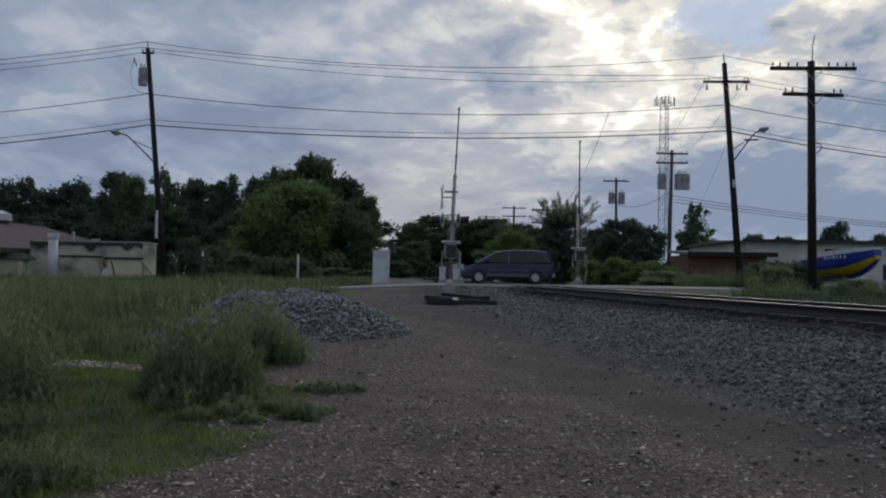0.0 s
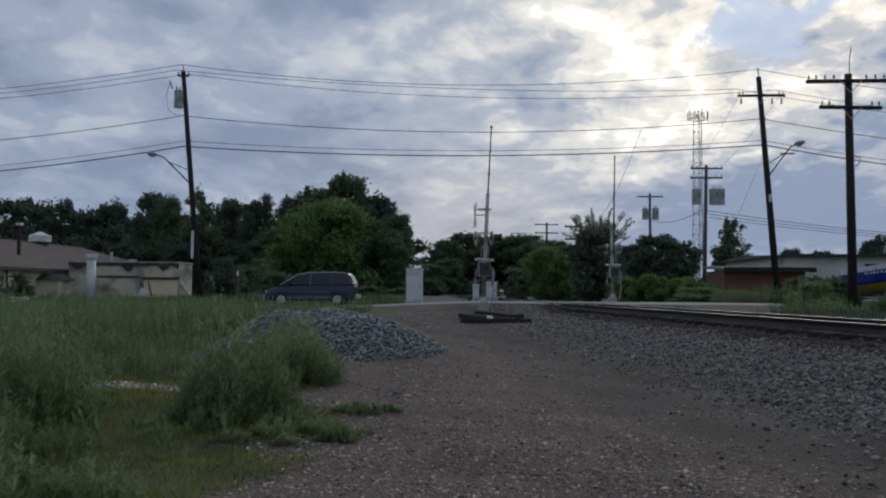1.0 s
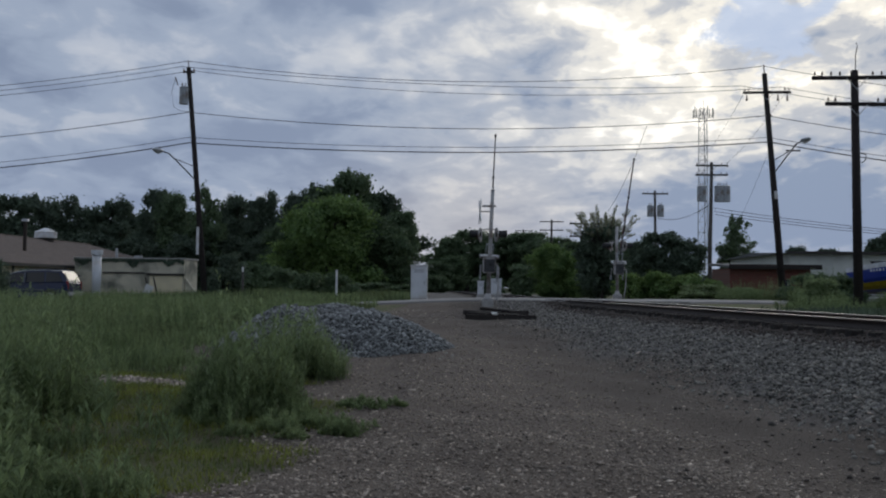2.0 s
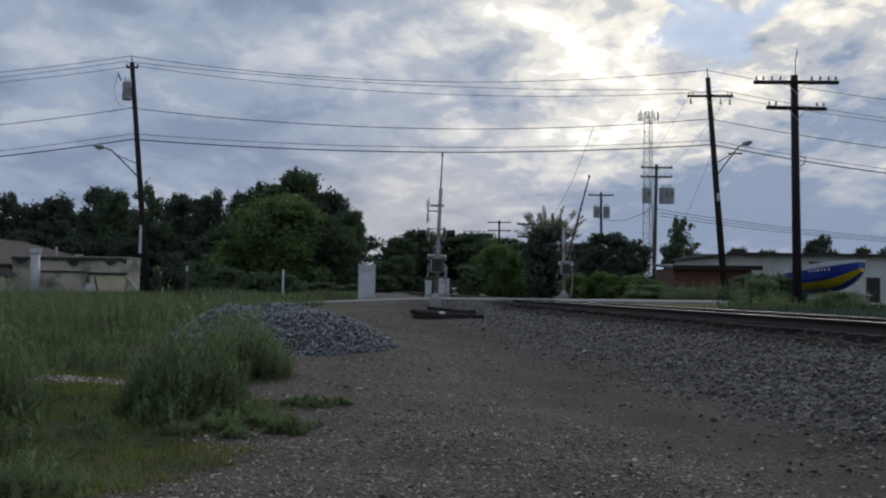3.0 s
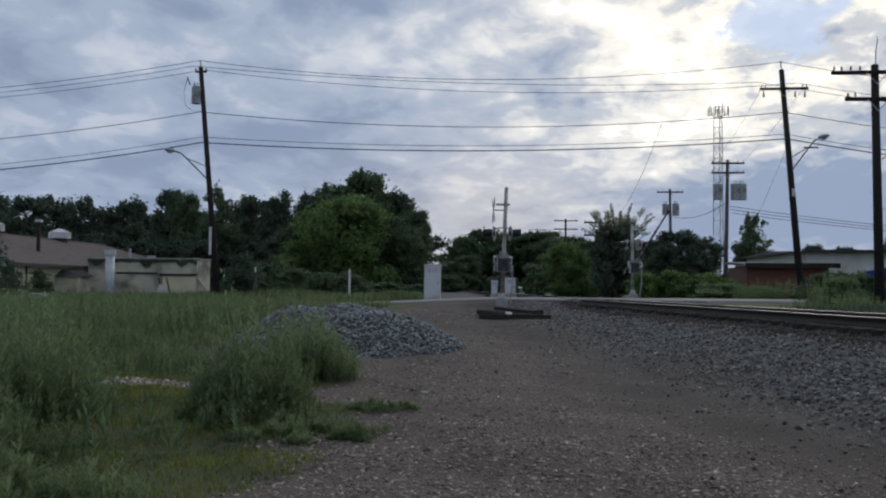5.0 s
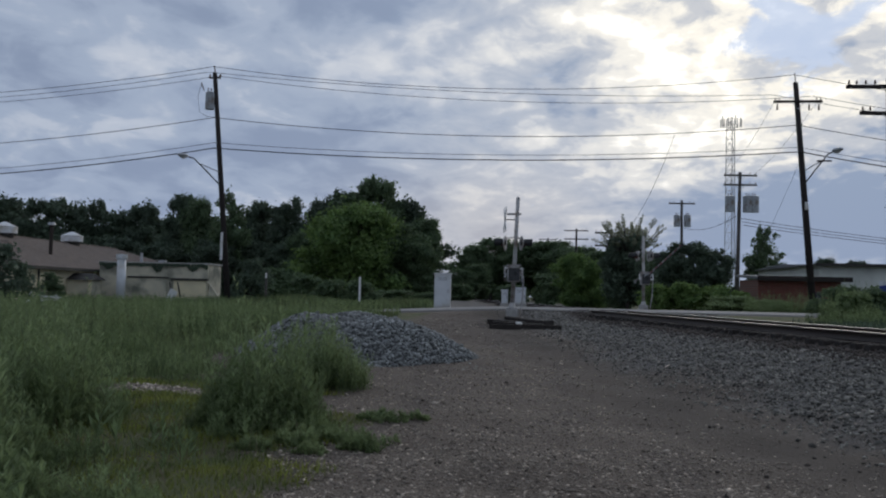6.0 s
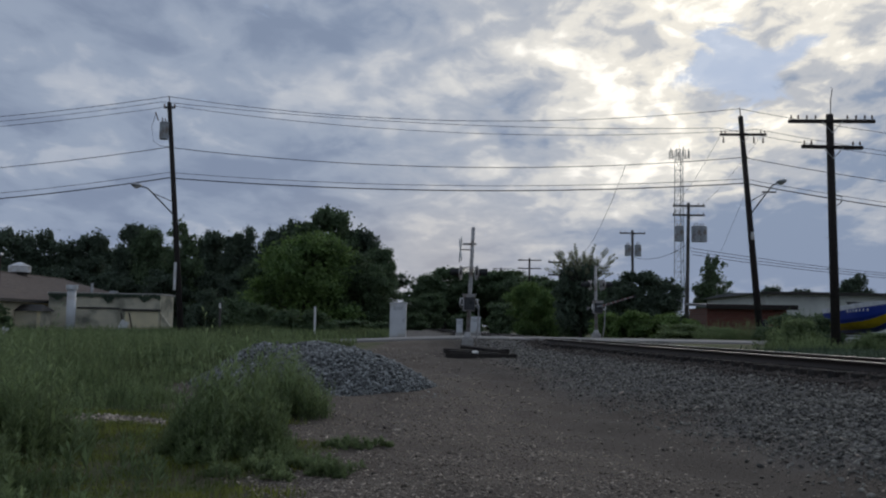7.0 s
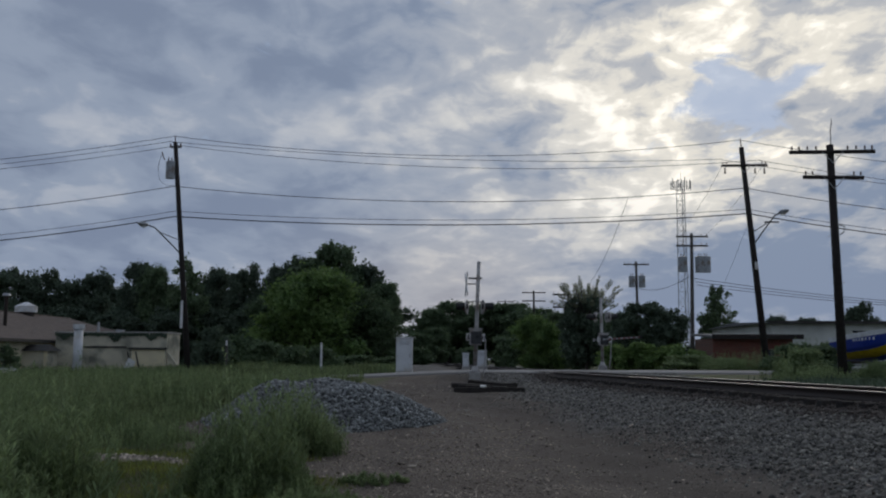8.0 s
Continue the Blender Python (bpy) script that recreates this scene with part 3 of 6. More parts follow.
def single_stones(name, P, size, mat, parent, label=""):
    """Stones one by one, on a few shared meshes, as parts of what they lie on."""
    kinds = []
    for k in range(6):
        v = ICO_V * (1 + rng.uniform(-0.42, 0.42, (len(ICO_V), 1))) * rng.uniform(0.6, 1.4, 3) * np.array([1, 1, 0.75])
        kinds.append(mesh_from(name, v, ICO_F, mat, parent))
    for k, (p, s) in enumerate(zip(P, size)):
        if k < len(kinds):
            ob = kinds[k]
        else:
            ob = kinds[k % len(kinds)].copy()
            scene.collection.objects.link(ob)
        ob.matrix_basis = Matrix.LocRotScale(Vector(p), Euler((rng.uniform(-0.5, 0.5), rng.uniform(-0.5, 0.5), rng.uniform(0, 6.28))), Vector((s, s, s)))


def near_stones():
    n = 4000
    y = rng.uniform(7.5, 13.5, n)
    e = rng.uniform(2.2, 4.3, n)
    x = track_x(y) - e
    ok = x / y < 0.56
    x, y = x[ok][:300], y[ok][:300]
    s = rng.uniform(0.015, 0.030, len(x))
    single_stones("ballast_stone", np.stack([x, y, ground_z(x, y) + s * 0.55], 1), s, M["stone_single"], ground)


scatter_ballast()
near_stones()
scatter_pebbles()
scatter_strays()
make_pile()


# ---- trees ----
def leaves_on(name, blobs, n, size, mat, parent, droop=0.0):
    """Leaf clumps over a set of ellipsoids (centre, radii), thick on their outsides, with gaps."""
    w = np.array([b[1][0] * b[1][2] for b in blobs])
    pick = rng.choice(len(blobs), n, p=w / w.sum())
    c = np.array([b[0] for b in blobs])[pick]
    r = np.array([b[1] for b in blobs])[pick]
    d = rng.normal(size=(n, 3))
    d /= np.linalg.norm(d, axis=1, keepdims=True)
    rad = rng.uniform(0.35, 1.0, (n, 1)) ** 0.6 + np.abs(rng.normal(size=(n, 1))) * 0.13
    # ragged: each clump swells and shrinks with direction
    ragged = 1 + 0.22 * np.sin(d[:, :1] * 7 + c[:, 1:2] * 9) * np.sin(d[:, 2:] * 8 + c[:, :1] * 7) + 0.12 * np.sin(d[:, 1:2] * 17 + c[:, 2:] * 5)
    p = c + d * r * rad * ragged
    s = size * rng.uniform(0.55, 1.3, (n, 1))
    a = rng.normal(size=(n, 3))
    a /= np.linalg.norm(a, axis=1, keepdims=True)
    nb = np.cross(a, d + rng.normal(size=(n, 3)) * 0.5)
    nb /= np.linalg.norm(nb, axis=1, keepdims=True) + 1e-9
    v = np.stack([p - a * s, p + nb * s * 0.55 + d * s * 0.2, p + a * s - np.array([0, 0, droop]) * s, p - nb * s * 0.55], 1)
    f = (np.arange(n) * 4)[:, None] + np.arange(4)[None]
    ob = mesh_from(name, v.reshape(-1, 3), f, mat, parent)
    return ob


def make_tree(h, w, mat, n, leaf, label, category="tree", low=0.12, seed=1, shape="round", name="tree"):
    """A tree of height h and crown width w at the origin."""
    r = random.Random(seed)
    t = thing(name, pose(0, 0, 0), label, category, {"tree": "trees of the wood", "bush": "roadside bushes", "hedge": "hedge bushes"}.get(category, ""))
    bm = B()
    tr = 0.022 * h + 0.05
    tip = Vector((r.uniform(-0.3, 0.3), r.uniform(-0.3, 0.3), h * 0.72))
    rod(bm, (0, 0, -0.3), (tip.x * 0.3, tip.y * 0.3, h * 0.35), tr, tr * 0.75, 8)
    rod(bm, (tip.x * 0.3, tip.y * 0.3, h * 0.34), tip, tr * 0.75, tr * 0.2, 7)
    blobs = []
    count = 46
    for k in range(count):
        u = r.uniform(low, 0.95)
        if shape == "round":
            env = math.sin(math.pi * min(1, (u - low) / (1.02 - low) * 0.86 + 0.14)) ** 0.6
        else:
            env = 0.35 + 0.65 * (1 - u)
        ang, rr = r.uniform(0, 6.283), w / 2 * env * r.uniform(0.35, 0.92)
        s = w * r.uniform(0.06, 0.15)
        c = (rr * math.cos(ang), rr * math.sin(ang), h * u)
        blobs.append((c, (s * r.uniform(0.8, 1.5), s * r.uniform(0.8, 1.5), s * r.uniform(0.6, 1.1))))
        if k % 3 == 0:
            rod(bm, (tip.x * 0.4, tip.y * 0.4, h * max(0.15, u * 0.6)), c, tr * 0.35, tr * 0.07, 5)
    blobs.append(((0, 0, h * (low + 1) / 2), (w * 0.29, w * 0.29, h * (1 - low) * 0.40)))
    for k in range(9):
        ang, far = r.uniform(0, 6.283), w * r.uniform(0.02, 0.24)
        blobs.append(((far * math.cos(ang), far * math.sin(ang), h * r.uniform(0.84, 0.97)), (w * r.uniform(0.04, 0.09), w * r.uniform(0.04, 0.09), h * r.uniform(0.035, 0.075))))
    part("trunk", bm, "bark", t)
    crown = leaves_on("crown", blobs, n, leaf, mat, t)
    # close the heart of the crown with denser, larger sprays
    heart = [(c, tuple(q * 0.62 for q in e)) for c, e in blobs]
    leaves_on("inner_foliage", heart, n // 7, leaf * 2.3, mat, t)
    return t


def put_tree(src, x, y, sx, sz, turn):
    m = Matrix.Translation((x, y, float(ground_z(x, y)))) @ Matrix.Rotation(radians(turn), 4, "Z") @ Matrix.Diagonal((sx, sx, sz, 1))
    return copy_thing(src, m)


# rows: kind, x, y, height, crown width
WOOD_BEHIND = [
    ('dark', -55.7, 98, 10.4, 9.0),
    ('dark', -49.3, 95, 10.3, 8.1),
    ('dark', -46.3, 100, 10.6, 7.8),
    ('dark', -41.8, 102, 10.3, 7.3),
    ('dark', -33.1, 92, 10.6, 6.0),
    ('lace', -26.1, 84, 10.0, 4.9),
    ('mid', -30.1, 88, 9.7, 4.6),
    ('dark', -26.8, 98, 10.6, 6.4),
    ('dark', -23.0, 95, 10.8, 5.6),
    ('dark', -20.5, 100, 10.9, 6.5),
    ('dark', -17.8, 101, 12.1, 7.3),
    ('mid', -14.3, 96, 12.7, 9.4),
    ('dark', -10.4, 97, 10.5, 6.3),
    ('mid', -8.0, 92, 8.3, 4.8),
    ('dark', -41.0, 82, 5.7, 6.4),
    ('dark', -37.2, 85, 5.6, 6.7),
    ('dark', -32.1, 84, 5.2, 6.6),
    ('dark', -26.7, 82, 5.5, 5.9),
    ('dark', -23.8, 86, 5.5, 6.2),
    ('dark', -20.1, 84, 5.6, 4.9),
]
WOOD_BEHIND += [('dark', x, 113 + (x % 3), 8.2 + (x % 5) * 0.25, 12.0) for x in range(-66, -10, 6)]
WOOD_EDGE = [
    ('bright', -12.6, 75, 7.7, 10.5),
    ('mid', -9.2, 80, 6.7, 6.8),
    ('mid', -16.7, 79, 6.2, 5.7),
    ('mid', -7.0, 78, 5.0, 4.1),
    ('bush', -16.1, 64, 2.5, 3.8),
    ('bush', -13.2, 60, 1.8, 3.1),
    ('bush', -10.4, 55, 1.6, 2.5),
    ('bush', -8.4, 54, 1.5, 2.6),
    ('bush', -7.0, 58, 1.1, 3.4),
    ('bush', -5.0, 60, 0.9, 2.4),
    ('box', -14.25, 51, 2.6, 2.3),
    ('box', -21.3, 36.6, 2.75, 3.5),
    ('lace', -24.4, 47.7, 1.9, 1.7),
    ('bush', -24.8, 49.4, 0.9, 1.2),
]
# far trees take the lighter leaf kind, its paleness standing in for distance haze
WOOD_FAR = [
    ('mid', -5.2, 150, 8.8, 7.7),
    ('mid', -2.4, 158, 10.6, 12.1),
    ('mid', 2.7, 165, 10.5, 15.5),
    ('mid', 8.1, 160, 10.4, 13.7),
    ('mid', 12.2, 150, 9.0, 14.0),
    ('mid', 15.8, 140, 7.8, 13.1),
    ('mid', 18.4, 128, 7.2, 12.0),
    ('mid', 21.0, 120, 6.3, 9.2),
    ('bright', 5.6, 68, 3.9, 4.3),
    ('mid', -7.5, 172, 5.0, 11.0),
    ('mid', -1.0, 176, 6.0, 13.0),
    ('mid', 6.0, 178, 6.0, 14.0),
    ('bush', 1.2, 118, 2.2, 5.0),
    ('bush', -5.2, 104, 1.8, 4.0),
    ('bush', 4.3, 80, 2.7, 4.2),
    ('bush', 7.7, 70, 2.4, 3.2),
    ('mid', 8.0, 64, 2.7, 2.5),
    ('mid', -6.6, 150, 7.0, 7.5),
    ('mid', -6.0, 128, 4.2, 5.5),
    ('mid', -4.2, 133, 5.2, 6.0),
]
TREES_BEYOND = [
    ('dark', 15.2, 76, 5.5, 5.5),
    ('dark', 17.8, 78, 5.1, 4.1),
    ('dark', 14.2, 80, 4.9, 3.7),
    ('lace', 31.0, 110, 9.6, 5.0),
    ('dark', 30.2, 112, 6.8, 2.9),
    ('dark', 42.9, 125, 6.7, 4.9),
    ('dark', 47.1, 125, 6.5, 5.7),
    ('dark', 48.6, 112, 7.9, 4.4),
    ('dark', 60.4, 125, 6.9, 4.9),
    ('dark', 63.9, 120, 7.8, 7.8),
]
HEDGE_BUSHES = [
    ('hedge', 9.4, 57, 1.6, 2.6),
    ('hedge', 11.2, 57, 1.7, 3.0),
    ('hedge', 13.0, 57, 1.6, 3.0),
    ('hedge', 14.3, 56, 1.3, 2.2),
    ('brush', 12.9, 53, 1.0, 3.8),
    ('brush', 15.2, 53, 0.9, 3.3),
    ('brush', 12.5, 33.6, 1.1, 2.1),
    ('bush', 13.95, 35.4, 1.25, 1.9),
    ('brush', 15.6, 33.4, 0.7, 2.2),
    ('bush', 15.1, 42, 1.3, 2.5),
    ('bush', 14.9, 39, 1.1, 1.8),
    ('bush', 22.3, 56, 1.7, 1.8),
    ('bush', 16.3, 48, 0.9, 1.9),
]


def plant_trees():
    kinds = {
        "dark": [make_tree(10, 8, "leaf_dark", 11000, 0.19, "tall dark-green broadleaf tree in the wood beyond the road", seed=s, low=0.03) for s in (1, 2, 3)],
        "mid": [make_tree(10, 8, "leaf_mid", 12000, 0.17, "full green broadleaf tree at the edge of the wood", seed=s, low=0.03) for s in (4, 5)],
        "bright": [make_tree(8, 10, "leaf_bright", 20000, 0.16, "broad fresh-green tree before the darker wood", seed=6, low=0.0)],
        "bush": [make_tree(3, 4, "leaf_mid", 4200, 0.13, "dense green roadside bush", "bush", seed=s, low=0.0, name="bush") for s in (7, 8)],
        "box": [make_tree(3, 4, "leaf_dark", 5200, 0.09, "dark clipped evergreen column by the workshop wall", "shrub", seed=12, low=0.0, name="shrub")],
        "hedge": [make_tree(3, 4, "leaf_bright", 4200, 0.12, "bright green overgrown hedge beside the road", "hedge", seed=11, low=0.0, name="hedge")],
        "brush": [make_tree(3, 4, "weed", 5200, 0.09, "soft grey-green brush beside the track", "bush", seed=s, low=0.0, name="bush") for s in (14, 15)],
        "lace": [make_tree(10, 6, "leaf_mid", 4200, 0.17, "thin airy tree with gaps in its crown", seed=9, low=0.1)],
    }
    rows = WOOD_BEHIND + WOOD_EDGE + WOOD_FAR + TREES_BEYOND + HEDGE_BUSHES
    used = set()
    for i, (kind, x, y, h, w) in enumerate(rows):
        pool = kinds[kind]
        src = pool[i % len(pool)]
        h0, w0 = {"dark": (10, 8), "mid": (10, 8), "bright": (8, 10), "bush": (3, 4), "box": (2.9, 3.6), "hedge": (3, 4), "brush": (3, 4), "lace": (10, 6)}[kind]
        m = Matrix.Translation((x, y, float(ground_z(x, y)) - 0.05)) @ Matrix.Rotation(i * 2.39, 4, "Z") @ Matrix.Diagonal((w / w0, w / w0, h / h0, 1))
        if src.name not in used:
            used.add(src.name)
            src.matrix_basis = m
        else:
            ob = copy_thing(src, m)
            ob.scale = m.to_scale()
    for pool in kinds.values():
        for src in pool:
            if src.name not in used:
                for o in (*src.children_recursive, src):
                    bpy.data.objects.remove(o)


plant_trees()


# ---- poles and wires ----
def gz(x, y):
    return float(ground_z(x, y))


def insulator(bm, p, r=0.05, h=0.16):
    p = Vector(p)
    for k in range(3):
        rod(bm, p + Vector((0, 0, h * k / 3)), p + Vector((0, 0, h * (k + 0.8) / 3)), r * (1.1 - 0.15 * k), r * (0.8 - 0.15 * k), 8)


def transformer(parent, at, r=0.26, h=0.85, turn=0.0):
    t = part("transformer", rod(B(), (0, 0, -h / 2), (0, 0, h / 2), r, r, 16), "transformer", parent, "grey pole-mounted transformer can")
    t.matrix_basis = pose(*at, 0, 0, turn)
    part("lid", rod(B(), (0, 0, h / 2), (0, 0, h / 2 + 0.07), r * 1.06, r * 0.6, 16), "transformer", t)
    for s in (-0.09, 0.09):
        bm = B()
        insulator(bm, (s, 0.05, h / 2 + 0.05), 0.045, 0.26)
        part("bushing", bm, "porcelain", t)
    for s in (-0.18, 0.18):
        bm = B()
        box(bm, (0, r + 0.05, s), (0.12, 0.14, 0.08))
        part("bracket", bm, "galv", t)
    return t


def crossarm(parent, at, length, pins, turn=0.0, mat="pole_wood", braces=True, name="crossarm"):
    bm = B()
    box(bm, (0, 0, 0), (length, 0.10, 0.13), bevel=0.012)
    a = part(name, bm, mat, parent)
    a.matrix_basis = pose(*at, 0, 0, turn)
    if braces:
        for s in (-1, 1):
            bm = B()
            rod(bm, (s * 0.36, -0.07, -0.02), (0, -0.07, -0.42), 0.016, 0.016, 6)
            part("brace", bm, "galv", a)
    for p in pins:
        bm = B()
        rod(bm, (p, 0, 0.06), (p, 0, 0.16), 0.014, 0.014, 6)
        insulator(bm, (p, 0, 0.11), 0.042, 0.12)
        part("insulator", bm, "porcelain", a)
    return a


def pole(name, foot, top, r0, r1, label, mat="pole_wood", group="utility poles"):
    """A timber pole whose origin is its foot; returns the thing and a function for heights along it."""
    foot, top = Vector(foot), Vector(top)
    foot.z = gz(foot.x, foot.y)
    t = thing(name, pose(*foot), label, "utility pole", group)
    d = top - foot
    bm = B()
    rod(bm, d * (-0.5 / d.length), d, r0, r1, 14)
    smooth(part("shaft", bm, mat, t))

    def at(z, side=0.0, fore=0.0):
        k = (z - foot.z) / d.z
        return (d.x * k + side, d.y * k + fore, d.z * k)
    return t, at


def street_lamp_arm(t, base, head):
    """A bracket arm from base to the lamp head, in the pole's space."""
    base, head = Vector(base), Vector(head)
    d = head - base
    mid = base + d * 0.72 + Vector((0, 0, 0.30))
    part("lamp_arm", tube(B(), [base, base + d * 0.35 + Vector((0, 0, 0.16)), mid, head + Vector((0, 0, 0.02))], 0.035), "dark_steel", t)
    part("arm_stay", tube(B(), [base + Vector((0, 0, 0.75)), base + d * 0.62 + Vector((0, 0, 0.24))], 0.022), "dark_steel", t)
    q = Vector((d.x, d.y, 0.1)).to_track_quat("X", "Z").to_matrix().to_4x4()
    bm = B()
    bmesh.ops.create_uvsphere(bm, u_segments=14, v_segments=8, radius=1.0, matrix=Matrix.Translation(head) @ q @ Matrix.Diagonal((0.36, 0.17, 0.12, 1)))
    h = smooth(part("lamp_head", bm, "galv", t, "grey cobra-head street lamp, unlit"))
    bm = B()
    bmesh.ops.create_uvsphere(bm, u_segments=12, v_segments=6, radius=1.0, matrix=Matrix.Translation(head + Vector((0, 0, -0.07))) @ q @ Matrix.Diagonal((0.2, 0.13, 0.11, 1)))
    smooth(part("lens", bm, "lamp_clear", h))


def pole_by_grass():
    t, at = pole("utility_pole", (-14.80, 48.5, 0), (-15.98, 48.5, 13.35), 0.17, 0.12, "leaning dark timber pole with one transformer and a street lamp")
    part("pole_top_pin", rod(B(), at(13.3, 0.02), at(13.75, 0.0), 0.03, 0.03, 8), "porcelain", t)
    bm = B()
    box(bm, at(13.1, 0, 0), (0.62, 0.08, 0.09))
    part("short_arm", bm, "pole_wood", t)
    for s in (-0.28, 0.28):
        bm = B()
        insulator(bm, at(13.12, s), 0.06, 0.2)
        part("insulator", bm, "porcelain", t)
    transformer(t, at(11.75, -0.30, -0.22), 0.24, 0.9, 40)
    part("cutout", rod(B(), at(12.8, -0.75, -0.1), at(12.35, -0.62, -0.1), 0.035, 0.03, 8), "porcelain", t)
    part("jumper_wire", tube(B(), [at(12.7, -0.75, -0.1), at(12.0, -1.0, -0.1), at(11.2, -0.95, -0.1), at(10.95, -0.6, -0.1), at(10.9, -0.1, -0.1)], 0.012), "wire", t)
    b = Vector(at(7.1))
    street_lamp_arm(t, b, (-16.75 + 14.80, 46.2 - 48.5, 8.45 - gz(-14.80, 48.5)))
    bm = B()
    box(bm, at(3.85, -0.12, -0.16), (0.14, 0.05, 1.5), bevel=0.01)
    part("marker", bm, "white_paint", t, "white plastic riser guard")
    return t


def pole_by_shed():
    t, at = pole("utility_pole", (16.32, 49.2, 0), (15.36, 49.2, 13.2), 0.20, 0.13, "leaning dark timber pole with a crossarm and street lamp")
    crossarm(t, at(12.15, 0, -0.15), 2.5, (-1.15, -0.95, 0.95, 1.15), -4)
    part("pole_top_pin", rod(B(), at(13.2), at(13.7), 0.03, 0.03, 8), "porcelain", t)
    for s in (-1.1, 0.55, 1.05):
        bm = B()
        insulator(bm, at(11.7, s, -0.15), 0.06, 0.34)
        part("insulator", bm, "porcelain", t)
    bm = B()
    insulator(bm, at(10.85, 0.15), 0.06, 0.14)
    part("insulator", bm, "porcelain", t)
    street_lamp_arm(t, at(7.7), (16.68 - 16.24, 47.0 - 49.2, 9.25 - gz(16.24, 49.2)))
    bm = B()
    box(bm, at(8.9, 0.9, -0.8), (0.75, 0.07, 0.07))
    part("side_arm", bm, "pole_wood", t)
    bm = B()
    box(bm, at(6.6, 0.02, -0.17), (0.17, 0.04, 0.42), bevel=0.01)
    part("marker", bm, "white_paint", t)
    return t


def pole_telegraph():
    t, at = pole("telegraph_pole", (13.25, 32, 0), (13.17, 32, 9.22), 0.165, 0.125, "stout dark railway telegraph pole with two long crossarms")
    pins = (-1.4, -1.15, -0.85, -0.55, 0.55, 0.85, 1.15, 1.4)
    crossarm(t, at(8.93, 0, -0.16), 3.0, pins, -3)
    crossarm(t, at(8.0, 0, -0.16), 2.2, (-1.0, -0.75, 0.75, 1.0), 3)
    part("lightning_rod", tube(B(), [at(9.15, 0.03), at(9.5, 0.05), at(9.75, 0.05), at(10.1, 0.12), at(10.2, 0.09)], 0.016), "wire", t)
    part("hook", tube(B(), [at(6.3, 0.14, -0.05), at(6.25, 0.34, -0.05), at(6.05, 0.30, -0.05), at(5.95, 0.16, -0.05)], 0.02), "wire", t)
    for k in range(8):
        part("step_peg", rod(B(), at(2.6 + 0.55 * k), at(2.6 + 0.55 * k, (0.24 if k % 2 else -0.24)), 0.011, 0.011, 6), "galv", t)
    return t


def pole_transformers(foot, top, r, arm, can_z, cans, label):
    t, at = pole("utility_pole", foot, top, r, r * 0.7, label, "grey_wood")
    for z in arm:
        crossarm(t, at(z, 0, -0.1), 2.4, (-1.1, -0.7, 0.7, 1.1), 0, "grey_wood")
    for s, rr, hh in cans:
        transformer(t, at(can_z, s, -0.25), rr, hh, 0)
    return t


def far_telegraph(x, y, top, width):
    t, at = pole("telegraph_pole", (x, y, 0), (x, y, top), 0.16, 0.12, "distant telegraph pole with crossarms beside the track")
    crossarm(t, at(top - 0.25), width, (-1.2, -0.8, 0.8, 1.2), 0, braces=False)
    crossarm(t, at(top - 1.3), width, (-1.2, -0.8, 0.8, 1.2), 0, braces=False)
    return t


pole_by_grass()
pole_by_shed()
pole_telegraph()
pole_transformers((17.05, 68, 0), (17.25, 68, 11.0), 0.17, (10.75, 10.05), 8.6, ((-0.75, 0.34, 1.1), (0.55, 0.36, 1.15), (0.98, 0.36, 1.15)), "grey pole carrying three transformers and two crossarms")
pole_transformers((16.35, 85, 0), (16.27, 85, 10.7), 0.16, (10.4,), 8.75, ((-0.48, 0.3, 1.0), (0.46, 0.32, 1.05)), "grey pole carrying two transformers under a crossarm")
far_telegraph(8.9, 114, 10.1, 3.0)
far_telegraph(7.95, 170, 12.5, 3.2)
far_telegraph(8.7, 75, 7.1, 2.6)


def wire(a, b, sag, r=0.014, label="thin black overhead wire slung between poles", n=28):
    a, b = Vector(a), Vector(b)
    pts = []
    for i in range(n + 1):
        u = i / n
        p = a.lerp(b, u)
        p.z -= 4 * sag * u * (1 - u)
        pts.append(p)
    ob = part("overhead_wire", tube(B(), pts, r, 5), "wire")
    return tagged(ob, label, "overhead wire", "overhead wires")


for a, b, s, r in (((-16.05, 48.5, 13.72), (15.30, 49.2, 13.62), 1.0, 0.016), ((-16.35, 48.5, 13.42), (14.1, 49.05, 12.5), 0.5, 0.014),
                   ((-15.78, 48.5, 13.2), (16.2, 49.05, 12.45), 0.85, 0.014), ((-15.95, 48.5, 10.9), (15.45, 49.1, 10.9), 0.82, 0.02),
                   ((-15.83, 48.4, 9.5), (15.53, 49.1, 9.72), 0.55, 0.014), ((-15.83, 48.4, 9.2), (15.53, 49.0, 9.46), 0.55, 0.03)):
    wire(a, b, s, r)
    # on to the next poles, out of sight along the road
    wire(a, (a[0] - 31, 47.2, a[2] - 2.3), 0.8, r)
    wire(b, (b[0] + 31, 50.2, b[2] - 2.2), 0.8, r)
for dz, dx in ((0, 0), (-0.25, 0.1), (-0.5, 0.2)):
    wire((17.3 + dx, 68, 7.6 + dz), (48, 71, 5.4 + dz * 0.4), 0.5, 0.02)
wire((9.0, 48.9, 10.3), (9.5, 75, 6.9), 1.0, 0.012)
wire((14.2, 49.0, 12.1), (16.2, 68, 10.8), 0.3, 0.008)
wire((16.4, 49.0, 12.1), (18.2, 68, 10.8), 0.3, 0.008)
wire((16.3, 85, 8.2), (17.2, 68, 7.9), 0.6, 0.02)
wire((15.6, 49.2, 9.0), (15.9, 60, 3.6), 0.15, 0.008)


